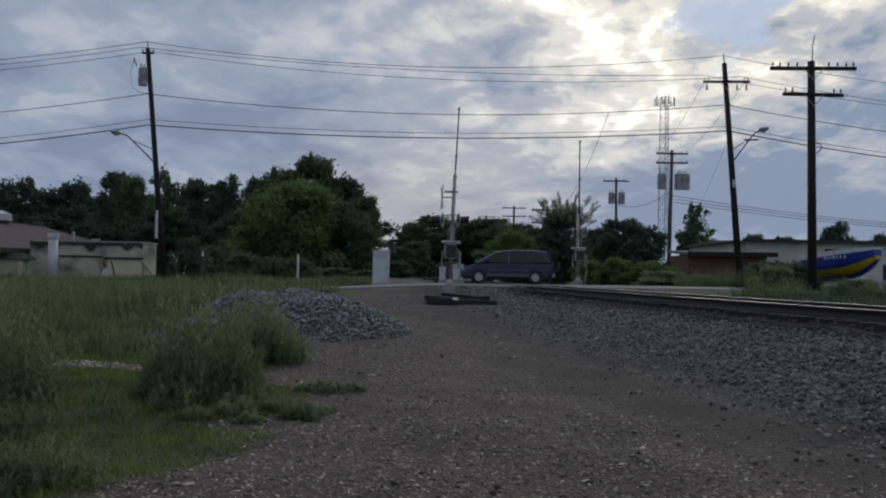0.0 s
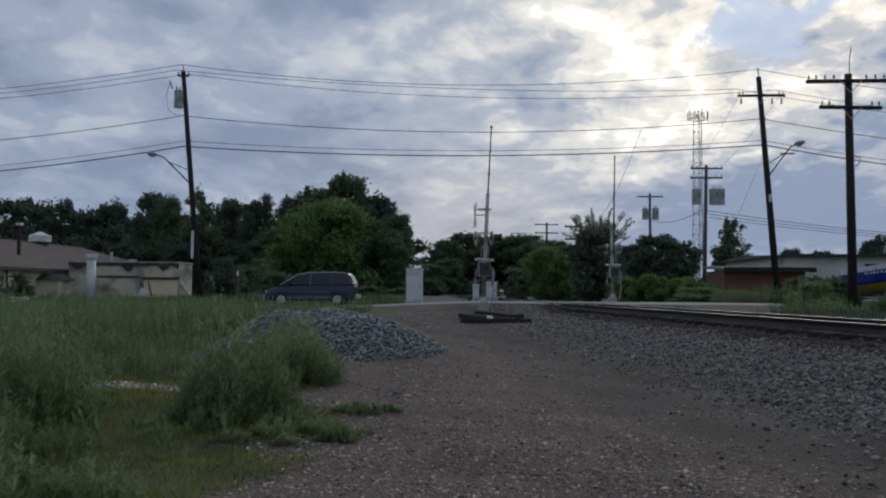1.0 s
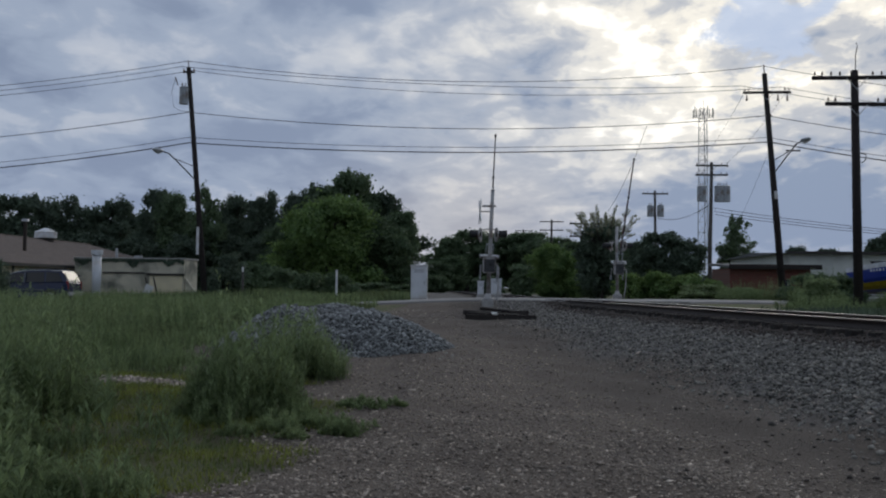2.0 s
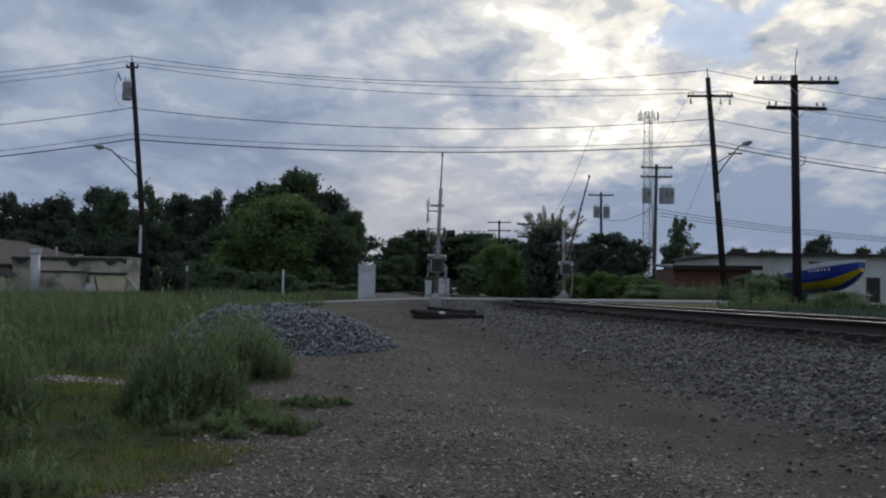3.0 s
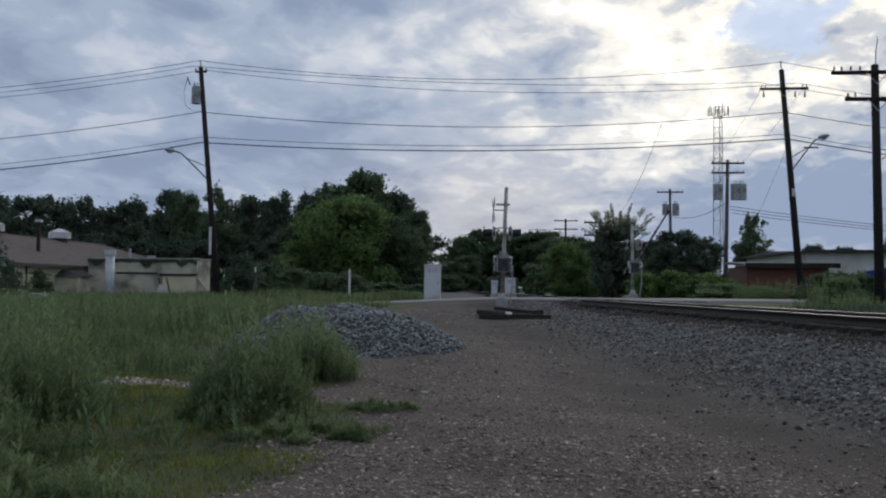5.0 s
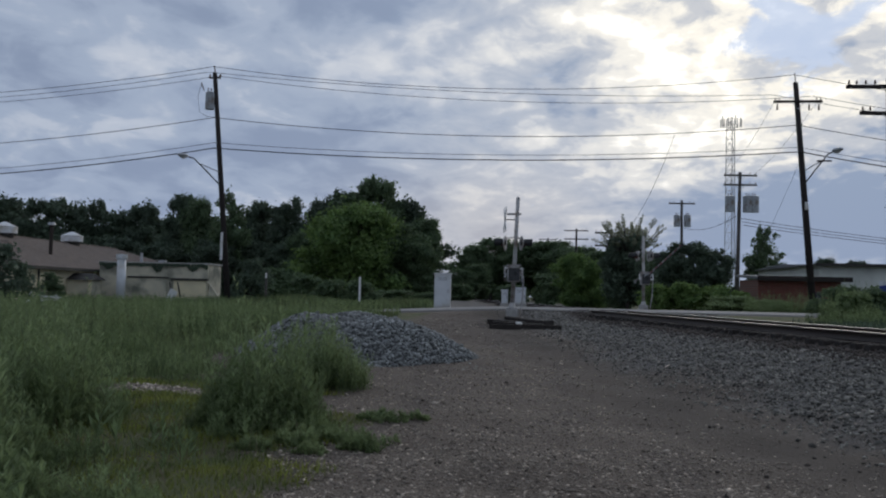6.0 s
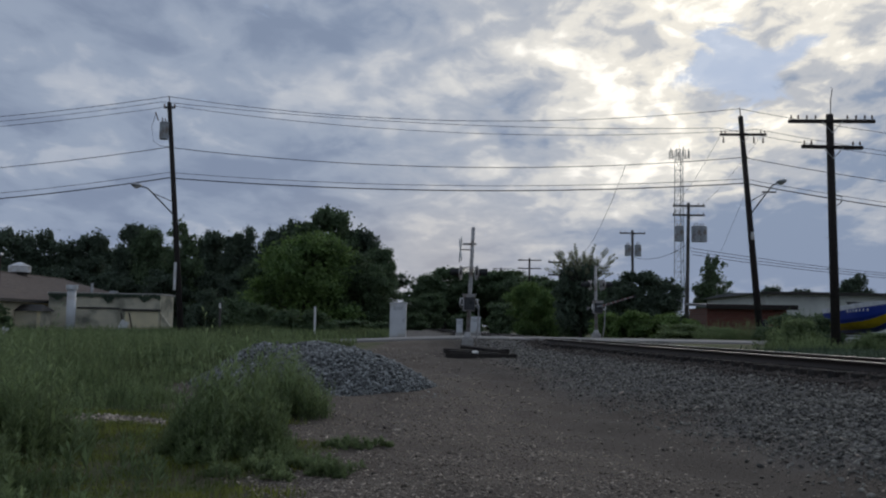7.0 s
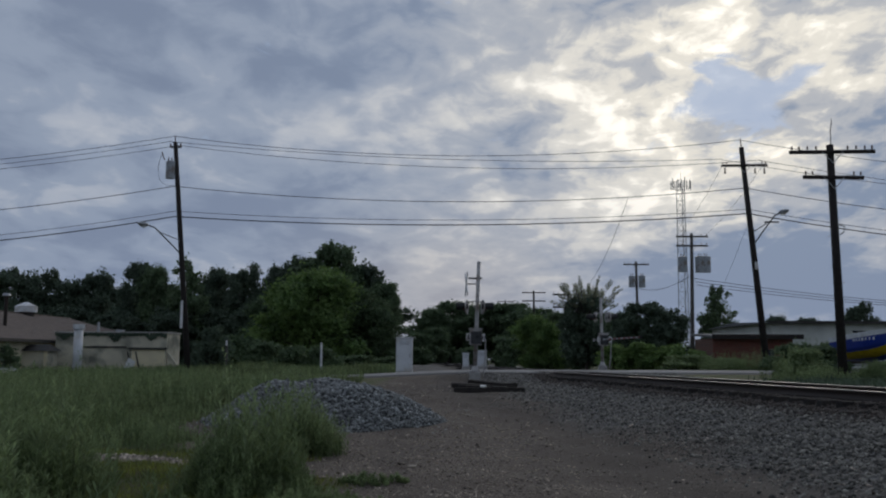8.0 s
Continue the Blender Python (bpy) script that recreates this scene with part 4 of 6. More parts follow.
def lattice_tower():
    t = thing("radio_tower", pose(36.5, 150, gz(36.5, 150)), "tall slender lattice mast with antennas at its head", "radio tower")
    h = 30.6
    legs = [(math.cos(a) * 1.0, math.sin(a) * 1.0) for a in (0.5, 0.5 + 2.094, 0.5 + 4.189)]
    for x, y in legs:
        part("leg", rod(B(), (x, y, 0), (x * 0.75, y * 0.75, h), 0.085, 0.06, 6), "galv", t)
    bm = B()
    n = 18
    for k in range(n):
        z0, z1 = h * k / n, h * (k + 1) / n
        for j in range(3):
            p, q = legs[j], legs[(j + 1) % 3]
            f0, f1 = 1 - 0.25 * z0 / h, 1 - 0.25 * z1 / h
            a, b = (p, q) if k % 2 else (q, p)
            rod(bm, (a[0] * f0, a[1] * f0, z0), (b[0] * f1, b[1] * f1, z1), 0.035, 0.035, 4)
            rod(bm, (p[0] * f1, p[1] * f1, z1), (q[0] * f1, q[1] * f1, z1), 0.03, 0.03, 4)
    part("bracing", bm, "galv", t)
    bm = B()
    for k in range(12):
        a = k * 2 * math.pi / 12
        rod(bm, (1.5 * math.cos(a), 1.5 * math.sin(a), h - 1.3), (1.5 * math.cos(a + 0.524), 1.5 * math.sin(a + 0.524), h - 1.3), 0.05, 0.05, 5)
    part("antenna_ring", bm, "galv", t)
    for k in range(9):
        a = k * 2 * math.pi / 9
        bm = B()
        box(bm, (1.62 * math.cos(a), 1.62 * math.sin(a), h - 0.8 + 0.3 * (k % 2)), (0.13, 0.12, 1.5), bevel=0.03)
        part("antenna_panel", bm, "transformer", t)
    part("whip_aerial", rod(B(), (0, 0, h - 1), (0, 0, h + 1.4), 0.04, 0.02, 6), "galv", t)


lattice_tower()


# ---- the crossing signals ----
def gate_signal(x, y, top, arm_len, pivot_z, lean, facing, label):
    """A crossing mast with its gate: facing is the side (+1 or -1 along y) to which the arm falls. Returns the arm."""
    z0 = gz(x, y)
    t = thing("crossing_signal", pose(x, y, z0), label, "crossing signal", "crossing signals")
    H = top - z0
    bm = B()
    box(bm, (0, 0, 0.0), (0.46, 0.46, 0.56), bevel=0.03)
    part("foundation", bm, "concrete", t)
    bm = B()
    rod(bm, (0, 0, 0.28), (0, 0, 0.36), 0.24, 0.24, 16)
    rod(bm, (0, 0, 0.34), (0, 0, 0.55), 0.16, 0.11, 16)
    part("mast_base", bm, "mast_paint", t)
    smooth(part("mast", rod(B(), (0, 0, 0.3), (lean * H, 0, H), 0.085, 0.075, 16), "mast_paint", t, "aluminium-painted signal mast"))
    part("mast_cap", rod(B(), (lean * H, 0, H), (lean * H, 0, H + 0.06), 0.09, 0.03, 16), "mast_paint", t)
    lz = 3.66 - 0.77 if facing > 0 else 2.9
    bm = B()
    tube(bm, [(-0.36, -0.04, lz + 0.02), (-0.30, -0.04, lz + 0.2), (0, -0.04, lz + 0.23), (0.30, -0.04, lz + 0.2), (0.36, -0.04, lz + 0.02)], 0.03)
    part("light_crossarm", bm, "mast_paint", t)
    part("light_bar", rod(B(), (-0.04, -0.42, lz + 0.02), (-0.04, 0.42, lz + 0.02), 0.03, 0.03, 8), "mast_paint", t)
    # two pairs of lights, one pair for each way along the road
    for s in (-1, 1):
        for off in (-0.38, 0.38):
            bm = B()
            rod(bm, (s * 0.28, off, lz), (s * 0.44, off, lz), 0.10, 0.15, 16)
            lamp = part("flashing_light", bm, "black_paint", t, "black-hooded flashing light, seen unlit from the side")
            part("lens", rod(B(), (s * 0.44, off, lz), (s * 0.455, off, lz), 0.14, 0.14, 16), "red_lens", lamp)
            bm = B()
            rows = []
            for k in range(13):
                a = math.pi * (k / 12 * 1.3 - 0.15)
                c, q = math.cos(a), math.sin(a)
                rows.append([bm.verts.new((s * px, off + rr * c, lz + rr * q)) for px, rr in ((0.42, 0.152), (0.74, 0.165), (0.74, 0.155), (0.42, 0.142))])
            for ra, rb in zip(rows, rows[1:]):
                for n in range(4):
                    bm.faces.new((ra[n], ra[(n + 1) % 4], rb[(n + 1) % 4], rb[n]))
            bm.faces.new(rows[0])
            bm.faces.new(rows[-1][::-1])
            bmesh.ops.recalc_face_normals(bm, faces=bm.faces)
            part("visor", bm, "black_paint", lamp)
            disc = rod(B(), (0, 0, -0.012), (0, 0, 0.012), 0.27, 0.27, 24)
            d = part("backing_disc", disc, "mast_paint", lamp, "round pale backing disc")
            d.matrix_basis = pose(s * 0.32, off, lz, 0, 90, s * 16)
    # crossbuck, edge on to the track
    cz = 4.59 - 0.77
    if H > cz + 0.2:
        bk = B()
        for a in (45, -45):
            box(bk, (0, 0, 0), (0.025, 1.22, 0.2), Matrix.Translation((-0.34 * (1 if facing > 0 else -1), 0, cz)) @ Matrix.Rotation(radians(6), 4, "Z") @ Matrix.Rotation(radians(a), 4, "X"))
        part("crossbuck", bk, "sign_white", t, "white railroad crossbuck seen edge-on")
        part("crossbuck_arm", rod(B(), (-0.36 * facing, 0, cz), (0.1, 0, cz), 0.025, 0.025, 8), "mast_paint", t)
    bm = B()
    box(bm, (0.02, -0.03, cz + 0.22), (0.55, 0.07, 0.08), bevel=0.01)
    if H > cz + 0.4:
        part("upper_bracket", bm, "mast_paint", t)
    else:
        bm.free()
    # the mechanism that works the arm
    pz = pivot_z - z0
    bm = B()
    box(bm, (0.03, -0.28, pz), (0.5, 0.42, 0.62), bevel=0.03)
    case = part("gate_mechanism", bm, "mast_paint", t, "grey steel gate mechanism case on the mast")
    bm = B()
    box(bm, (0.03, -0.28, pz + 0.335), (0.56, 0.48, 0.05), bevel=0.012)
    part("lid", bm, "mast_paint", case)
    bm = B()
    box(bm, (0.05, -0.50, pz - 0.02), (0.42, 0.03, 0.50), bevel=0.01)
    plate = part("cover_plate", bm, "dark_steel", case, "dark cover plate of the gate mechanism")
    bm = B()
    box(bm, (0.1, -0.525, pz + 0.02), (0.10, 0.02, 0.12), bevel=0.006)
    part("latch", bm, "black_paint", plate)
    part("cable", tube(B(), [(0.28, -0.3, pz + 0.1), (0.42, -0.3, pz - 0.1), (0.40, -0.25, pz - 0.9), (0.3, -0.15, 0.05)], 0.03), "mast_paint", t)
    # the arm, in its own space: pivot at the origin, pointing up
    arm = new("gate_arm")
    arm.empty_display_size = 0.2
    arm.parent = t
    tagged(arm, "striped gate arm that swings down across the road")
    bm = B()
    for s in (-0.14, 0.14):
        box(bm, (s, 0, 0.42), (0.03, 0.09, 0.95), bevel=0.008)
    box(bm, (0, 0, 0.88), (0.31, 0.08, 0.06), bevel=0.01)
    part("support", bm, "transformer", arm)
    bm = B()
    box(bm, (0, 0, 0.36), (0.76, 0.30, 0.09), bevel=0.01)
    yoke = part("yoke_plate", bm, "sign_white", arm, "pale steel yoke plate across the arm")
    for dz in (0.047, -0.047):
        bm = B()
        box(bm, (0, 0, 0.36 + dz), (0.62, 0.19, 0.008))
        part("dark_panel", bm, "black_paint", yoke)
        for k in range(5):
            bm = B()
            box(bm, (-0.22 + 0.11 * k, 0, 0.36 + dz * 1.12), (0.06, 0.07, 0.006))
            part("lettering_bar", bm, "sign_white", yoke)
    for s in (-0.32, 0.34):
        bm = B()
        box(bm, (s, 0, -0.52), (0.06, 0.2, 0.26), bevel=0.02)
        rod(bm, (s, 0, -0.5), (s, 0, 0.0), 0.03, 0.03, 8)
        part("counterweight", bm, "transformer", arm)
    bm = B()
    v0 = [bm.verts.new(p) for p in ((-0.03, -0.06, 0.85), (0.03, -0.06, 0.85), (0.03, 0.06, 0.85), (-0.03, 0.06, 0.85))]
    v1 = [bm.verts.new(p) for p in ((-0.018, -0.035, arm_len), (0.018, -0.035, arm_len), (0.018, 0.035, arm_len), (-0.018, 0.035, arm_len))]
    for f in ((v0[3], v0[2], v0[1], v0[0]), v1, *((v0[k], v0[(k + 1) % 4], v1[(k + 1) % 4], v1[k]) for k in range(4))):
        bm.faces.new(f)
    part("board", bm, "arm_back", arm)
    n = 14
    for k in range(n):
        za, zb = 0.85 + (arm_len - 0.85) * k / n, 0.85 + (arm_len - 0.85) * (k + 1) / n
        for s in (-1, 1):
            bm = B()
            box(bm, (s * (0.034 - 0.013 * k / n), 0, (za + zb) / 2), (0.006, 0.10 - 0.045 * k / n, zb - za))
            part("stripe", bm, "red_stripe" if k % 2 else "arm_white", arm)
    for zz in (arm_len - 0.05, arm_len * 0.66, arm_len * 0.4):
        bm = B()
        box(bm, (0, 0.0, zz), (0.09, 0.16, 0.11), bevel=0.02)
        part("arm_lamp", bm, "black_paint", arm)
    return t, arm, (0.03, 0.02, pz)


near_signal, near_arm, near_pivot = gate_signal(0.42, 36.0, 5.36, 5.75, 2.36, 0.035, 1, "near railway crossing mast with flashing lights and a lowering gate")
far_signal, far_arm, far_pivot = gate_signal(7.31, 48.0, 4.72, 6.1, 2.55, -0.01, -1, "far railway crossing mast with flashing lights and a lowering gate")


def signal_cabinet(x, y, w, d, h, label, lift=0.0):
    t = thing("signal_cabinet", pose(x, y, gz(x, y) + lift), label, "signal cabinet", "signal cabinets")
    bm = B()
    box(bm, (0, 0, 0.05 - lift / 2), (w + 0.12, d + 0.12, 0.2 + lift), bevel=0.01)
    part("plinth", bm, "concrete", t)
    bm = B()
    box(bm, (0, 0, 0.14 + h / 2), (w, d, h), bevel=0.015)
    part("body", bm, "cabinet_paint", t)
    bm = B()
    box(bm, (0, 0, 0.14 + h + 0.03), (w + 0.08, d + 0.08, 0.08), bevel=0.02)
    part("roof", bm, "cabinet_paint", t)
    bm = B()
    box(bm, (0, -d / 2 - 0.012, 0.14 + h / 2), (w * 0.9, 0.022, h * 0.9), bevel=0.008)
    door = part("door", bm, "cabinet_paint", t)
    bm = B()
    box(bm, (w * 0.36, -d / 2 - 0.04, 0.14 + h * 0.5), (0.04, 0.04, 0.18), bevel=0.01)
    part("handle", bm, "galv", door)
    for k in range(4):
        bm = B()
        box(bm, (0, -d / 2 - 0.026, 0.14 + h * 0.9 - k * 0.05), (w * 0.6, 0.008, 0.018))
        part("louvre", bm, "transformer", door)
    return t


signal_cabinet(-3.17, 48.4, 0.86, 0.6, 1.78, "tall white steel signal cabinet beside the road")
signal_cabinet(0.12, 52.0, 0.36, 0.3, 0.72, "small white steel equipment box near the track", 0.32)
signal_cabinet(1.02, 53.0, 0.62, 0.5, 0.88, "low white steel equipment box near the track", 0.25)


def tie_stack():
    for dx, dy, dz, ln, turn, tip in ((0.15, 0, 0.06, 2.3, 3, 0), (-0.1, 0.36, 0.07, 1.7, -11, 1.5), (0.35, 0.62, 0.10, 1.5, 9, -4), (-0.3, 0.85, 0.08, 1.6, 16, 3),
                                     (0.1, 1.2, 0.17, 1.3, -24, 5), (0.5, 1.35, 0.06, 1.4, 31, 0), (-0.45, 1.55, 0.07, 1.2, -14, 0)):
        bm = B()
        box(bm, (0, 0, 0), (ln, 0.23, 0.16), bevel=0.02)
        t = part("timber_tie", bm, "tie")
        t.matrix_basis = pose(0.65 + dx, 29.5 + dy, gz(0.65 + dx, 29.5 + dy) + dz - 0.01, tip * 2, tip, turn)
        tagged(t, "discarded black creosoted railway tie lying on the dirt", "railway tie", "stack of old ties")
    bm = B()
    box(bm, (0, 0, 0), (0.2, 0.16, 0.06), bevel=0.02)
    p = part("litter_bag", bm, "sign_white")
    p.matrix_basis = pose(0.6, 29.5, gz(0.6, 29.5) + 0.175, 12, 3, 20)
    tagged(p, "scrap of white plastic lying on the old ties", "litter")


tie_stack()


# ---- the van ----
VAN = 0.955


def make_van():
    """Heads along -x; its origin is on the road under its middle."""
    t = thing("minivan", pose(30, 44.1, 1), "dark blue minivan driving over the railway crossing", "van")
    W = 0.92

    def loft(stations, name, mat, parent=t, label=""):
        # station: x, half width low, z low, half width high, z high
        bm = B()
        rings = []
        for x, wl, zl, wh, zh in stations:
            zm = zl + (zh - zl) * 0.55
            wm = max(wl, wh) if name == "body" else wl + (wh - wl) * 0.5
            pts = [(-wl * 0.93, zl), (-wl, zl + 0.08), (-wm, zm), (-wh, zh - 0.04), (-wh * 0.93, zh), (wh * 0.93, zh), (wh, zh - 0.04), (wm, zm), (wl, zl + 0.08), (wl * 0.93, zl)]
            rings.append([bm.verts.new((x, y, z)) for y, z in pts])
        for a, b in zip(rings, rings[1:]):
            for k in range(10):
                bm.faces.new((a[k], a[(k + 1) % 10], b[(k + 1) % 10], b[k]))
        bm.faces.new(rings[0])
        bm.faces.new(rings[-1][::-1])
        bmesh.ops.recalc_face_normals(bm, faces=bm.faces)
        return smooth_part(name, bm, mat, parent, label)

    def smooth_part(name, bm, mat, parent, label=""):
        ob = part(name, bm, mat, parent, label)
        mod = ob.modifiers.new("bevel", "BEVEL")
        mod.width, mod.segments, mod.limit_method, mod.angle_limit = 0.025, 2, "ANGLE", radians(35)
        return ob

    loft([(-2.36, 0.70, 0.34, 0.62, 0.62), (-2.28, 0.82, 0.28, 0.74, 0.78), (-1.9, 0.90, 0.26, 0.86, 0.93), (-1.25, W, 0.25, 0.90, 1.03), (-0.6, W, 0.25, 0.91, 1.07),
          (1.2, W, 0.25, 0.91, 1.08), (2.1, 0.91, 0.27, 0.89, 1.08), (2.33, 0.86, 0.36, 0.85, 1.04)], "body", "van_paint")
    cab = loft([(-1.62, 0.82, 0.94, 0.78, 1.0), (-1.18, 0.88, 1.0, 0.77, 1.27), (-0.58, 0.89, 1.03, 0.72, 1.62), (0.1, 0.89, 1.03, 0.72, 1.73), (1.3, 0.89, 1.03, 0.73, 1.74), (1.95, 0.88, 1.03, 0.71, 1.68), (2.28, 0.86, 1.03, 0.78, 1.12)], "roof", "van_paint")
    for side in (-1, 1):
        for pts in (((-1.22, 1.09), (-0.56, 1.55), (-0.02, 1.60), (0.02, 1.10)), ((0.14, 1.10), (0.12, 1.61), (1.05, 1.62), (1.10, 1.10)), ((1.2, 1.10), (1.16, 1.62), (1.82, 1.58), (2.08, 1.12))):
            bm = B()
            inner, outer = [], []
            for x, z in pts:
                k = (z - 1.03) / 0.66
                y = side * (0.905 - 0.165 * k)
                outer.append(bm.verts.new((x, y + side * 0.012, z)))
                inner.append(bm.verts.new((x, y - side * 0.03, z)))
            bm.faces.new(outer)
            bm.faces.new(inner[::-1])
            for k in range(4):
                bm.faces.new((outer[k], inner[k], inner[(k + 1) % 4], outer[(k + 1) % 4]))
            bmesh.ops.recalc_face_normals(bm, faces=bm.faces)
            part("side_window", bm, "glass_dark", t, "tinted side window")
        bm = B()
        box(bm, (0.05, side * 0.925, 0.44), (2.2, 0.03, 0.16), bevel=0.01)
        part("sill_cladding", bm, "van_grey", t)
        # pale tube along roof edge and windscreen pillar, drawing the sky's highlight there
        part("roof_trim", tube(B(), [(-1.55, side * 0.80, 1.06), (-1.15, side * 0.80, 1.30), (-0.58, side * 0.745, 1.62), (0.1, side * 0.74, 1.715), (1.3, side * 0.75, 1.725), (1.95, side * 0.735, 1.665)], 0.022), "hubcap", t, "pale line along the roof edge, added as its sky highlight")
        bm = B()
        box(bm, (0.05, side * 0.932, 0.70), (2.1, 0.02, 0.05), bevel=0.006)
        part("side_moulding", bm, "van_grey", t)
        bm = B()
        box(bm, (0.07, side * 0.905, 1.34), (0.10, 0.03, 0.56), Matrix.Translation((0, side * 0.905, 1.34)) @ Matrix.Rotation(radians(side * 14), 4, "X") @ Matrix.Translation((0, -side * 0.905, -1.34)))
        part("door_pillar", bm, "van_grey", t)
        bm = B()
        box(bm, (-0.98, side * 1.0, 1.14), (0.12, 0.2, 0.15), bevel=0.03)
        part("wing_mirror", bm, "black_paint", t)
        bm = B()
        box(bm, (-2.24, side * 0.62, 0.72), (0.12, 0.32, 0.16), bevel=0.03)
        part("headlight", bm, "lamp_clear", t)
        bm = B()
        box(bm, (2.29, side * 0.78, 0.92), (0.1, 0.14, 0.42), bevel=0.02)
        part("tail_light", bm, "red_lens", t)
        for hx in (-0.05, 0.98):
            bm = B()
            box(bm, (hx, side * 0.93, 0.98), (0.2, 0.02, 0.04), bevel=0.008)
            part("door_handle", bm, "black_paint", t)
    bm = B()
    for x0, z0, x1, z1 in ((-1.56, 1.03, -0.62, 1.61),):
        n = 4
        ring = [bm.verts.new(p) for p in ((x0 - 0.0, -0.76, z0 + 0.02), (x1 - 0.02, -0.66, z1), (x1 - 0.02, 0.66, z1), (x0 - 0.0, 0.76, z0 + 0.02))]
        r2 = bmesh.ops.extrude_face_region(bm, geom=[bm.faces.new(ring)])
        for v in r2["geom"]:
            if isinstance(v, bmesh.types.BMVert):
                v.co += Vector((-0.02, 0, 0.03))
    bmesh.ops.recalc_face_normals(bm, faces=bm.faces)
    part("windscreen", bm, "glass_dark", t)
    bm = B()
    box(bm, (2.17, 0, 1.38), (0.03, 1.3, 0.44), Matrix.Translation((2.17, 0, 1.38)) @ Matrix.Rotation(radians(-28), 4, "Y") @ Matrix.Translation((-2.17, 0, -1.38)))
    part("rear_window", bm, "glass_dark", t)
    for x, w in ((-2.37, 1.6), (2.38, 1.75)):
        bm = B()
        box(bm, (x, 0, 0.47), (0.16, w, 0.22), bevel=0.05)
        part("bumper", bm, "chrome_grey", t)
    bm = B()
    box(bm, (-2.33, 0, 0.72), (0.06, 0.8, 0.12), bevel=0.01)
    part("grille", bm, "black_paint", t)
    for s in (-0.5, 0.5):
        bm = B()
        tube(bm, [(-0.05, s, 1.74), (0.0, s, 1.79), (1.7, s, 1.79), (1.76, s, 1.73)], 0.018)
        part("roof_rack", bm, "black_paint", t)
    wheels = []
    for x in (-1.44, 1.44):
        for s in (-1, 1):
            w = new("wheel")
            w.empty_display_size = 0.1
            w.parent = t
            w.location = (x, s * 0.835, 0.335)
            bm = B()
            rod(bm, (0, -0.105, 0), (0, 0.105, 0), 0.335, 0.335, 24)
            bmesh.ops.bevel(bm, geom=[e for e in bm.edges if abs(abs(e.verts[0].co.y) - 0.105) < 1e-4 and abs(e.verts[0].co.y - e.verts[1].co.y) < 1e-4], offset=0.04, segments=2, affect="EDGES")
            part("tyre", bm, "rubber", w)
            bm = B()
            rod(bm, (0, s * 0.09, 0), (0, s * 0.118, 0), 0.215, 0.19, 20)
            hub = part("wheel_cover", bm, "hubcap", w)
            for k in range(6):
                bm = B()
                a = k * math.pi / 3
                box(bm, (0.12 * math.cos(a), s * 0.12, 0.12 * math.sin(a)), (0.05, 0.008, 0.05))
                part("slot", bm, "black_paint", hub)
            wheels.append((w, x, s))
            bm = B()
            rod(bm, (x, s * 0.70, 0.36), (x, s * 0.928, 0.36), 0.385, 0.385, 24)
            part("wheel_arch", bm, "black_paint", t)
    for o in t.children_recursive:
        o.location = o.location * VAN
        if o.type == "MESH":
            o.data.transform(Matrix.Scale(VAN, 4))
    return t, wheels


van, van_wheels = make_van()


# ---- buildings ----
def brick_material():
    m = bpy.data.materials.new("brick_courses")
    m.use_nodes = True
    nt = m.node_tree
    b = nt.nodes["Principled BSDF"]
    b.inputs["Roughness"].default_value = 0.9
    tc = nt.nodes.new("ShaderNodeTexCoord")
    mp = nt.nodes.new("ShaderNodeMapping")
    mp.inputs["Rotation"].default_value = (radians(90), 0, 0)
    nt.links.new(tc.outputs["Object"], mp.inputs[0])
    br = nt.nodes.new("ShaderNodeTexBrick")
    br.inputs["Color1"].default_value, br.inputs["Color2"].default_value = (0.19, 0.05, 0.035, 1), (0.12, 0.035, 0.027, 1)
    br.inputs["Mortar"].default_value = (0.15, 0.11, 0.09, 1)
    br.inputs["Scale"].default_value, br.inputs["Mortar Size"].default_value = 1.0, 0.008
    br.inputs["Brick Width"].default_value, br.inputs["Row Height"].default_value = 0.21, 0.075
    nt.links.new(mp.outputs[0], br.inputs["Vector"])
    nt.links.new(br.outputs["Color"], b.inputs["Base Color"])
    return m


M["brick_wall"] = brick_material()


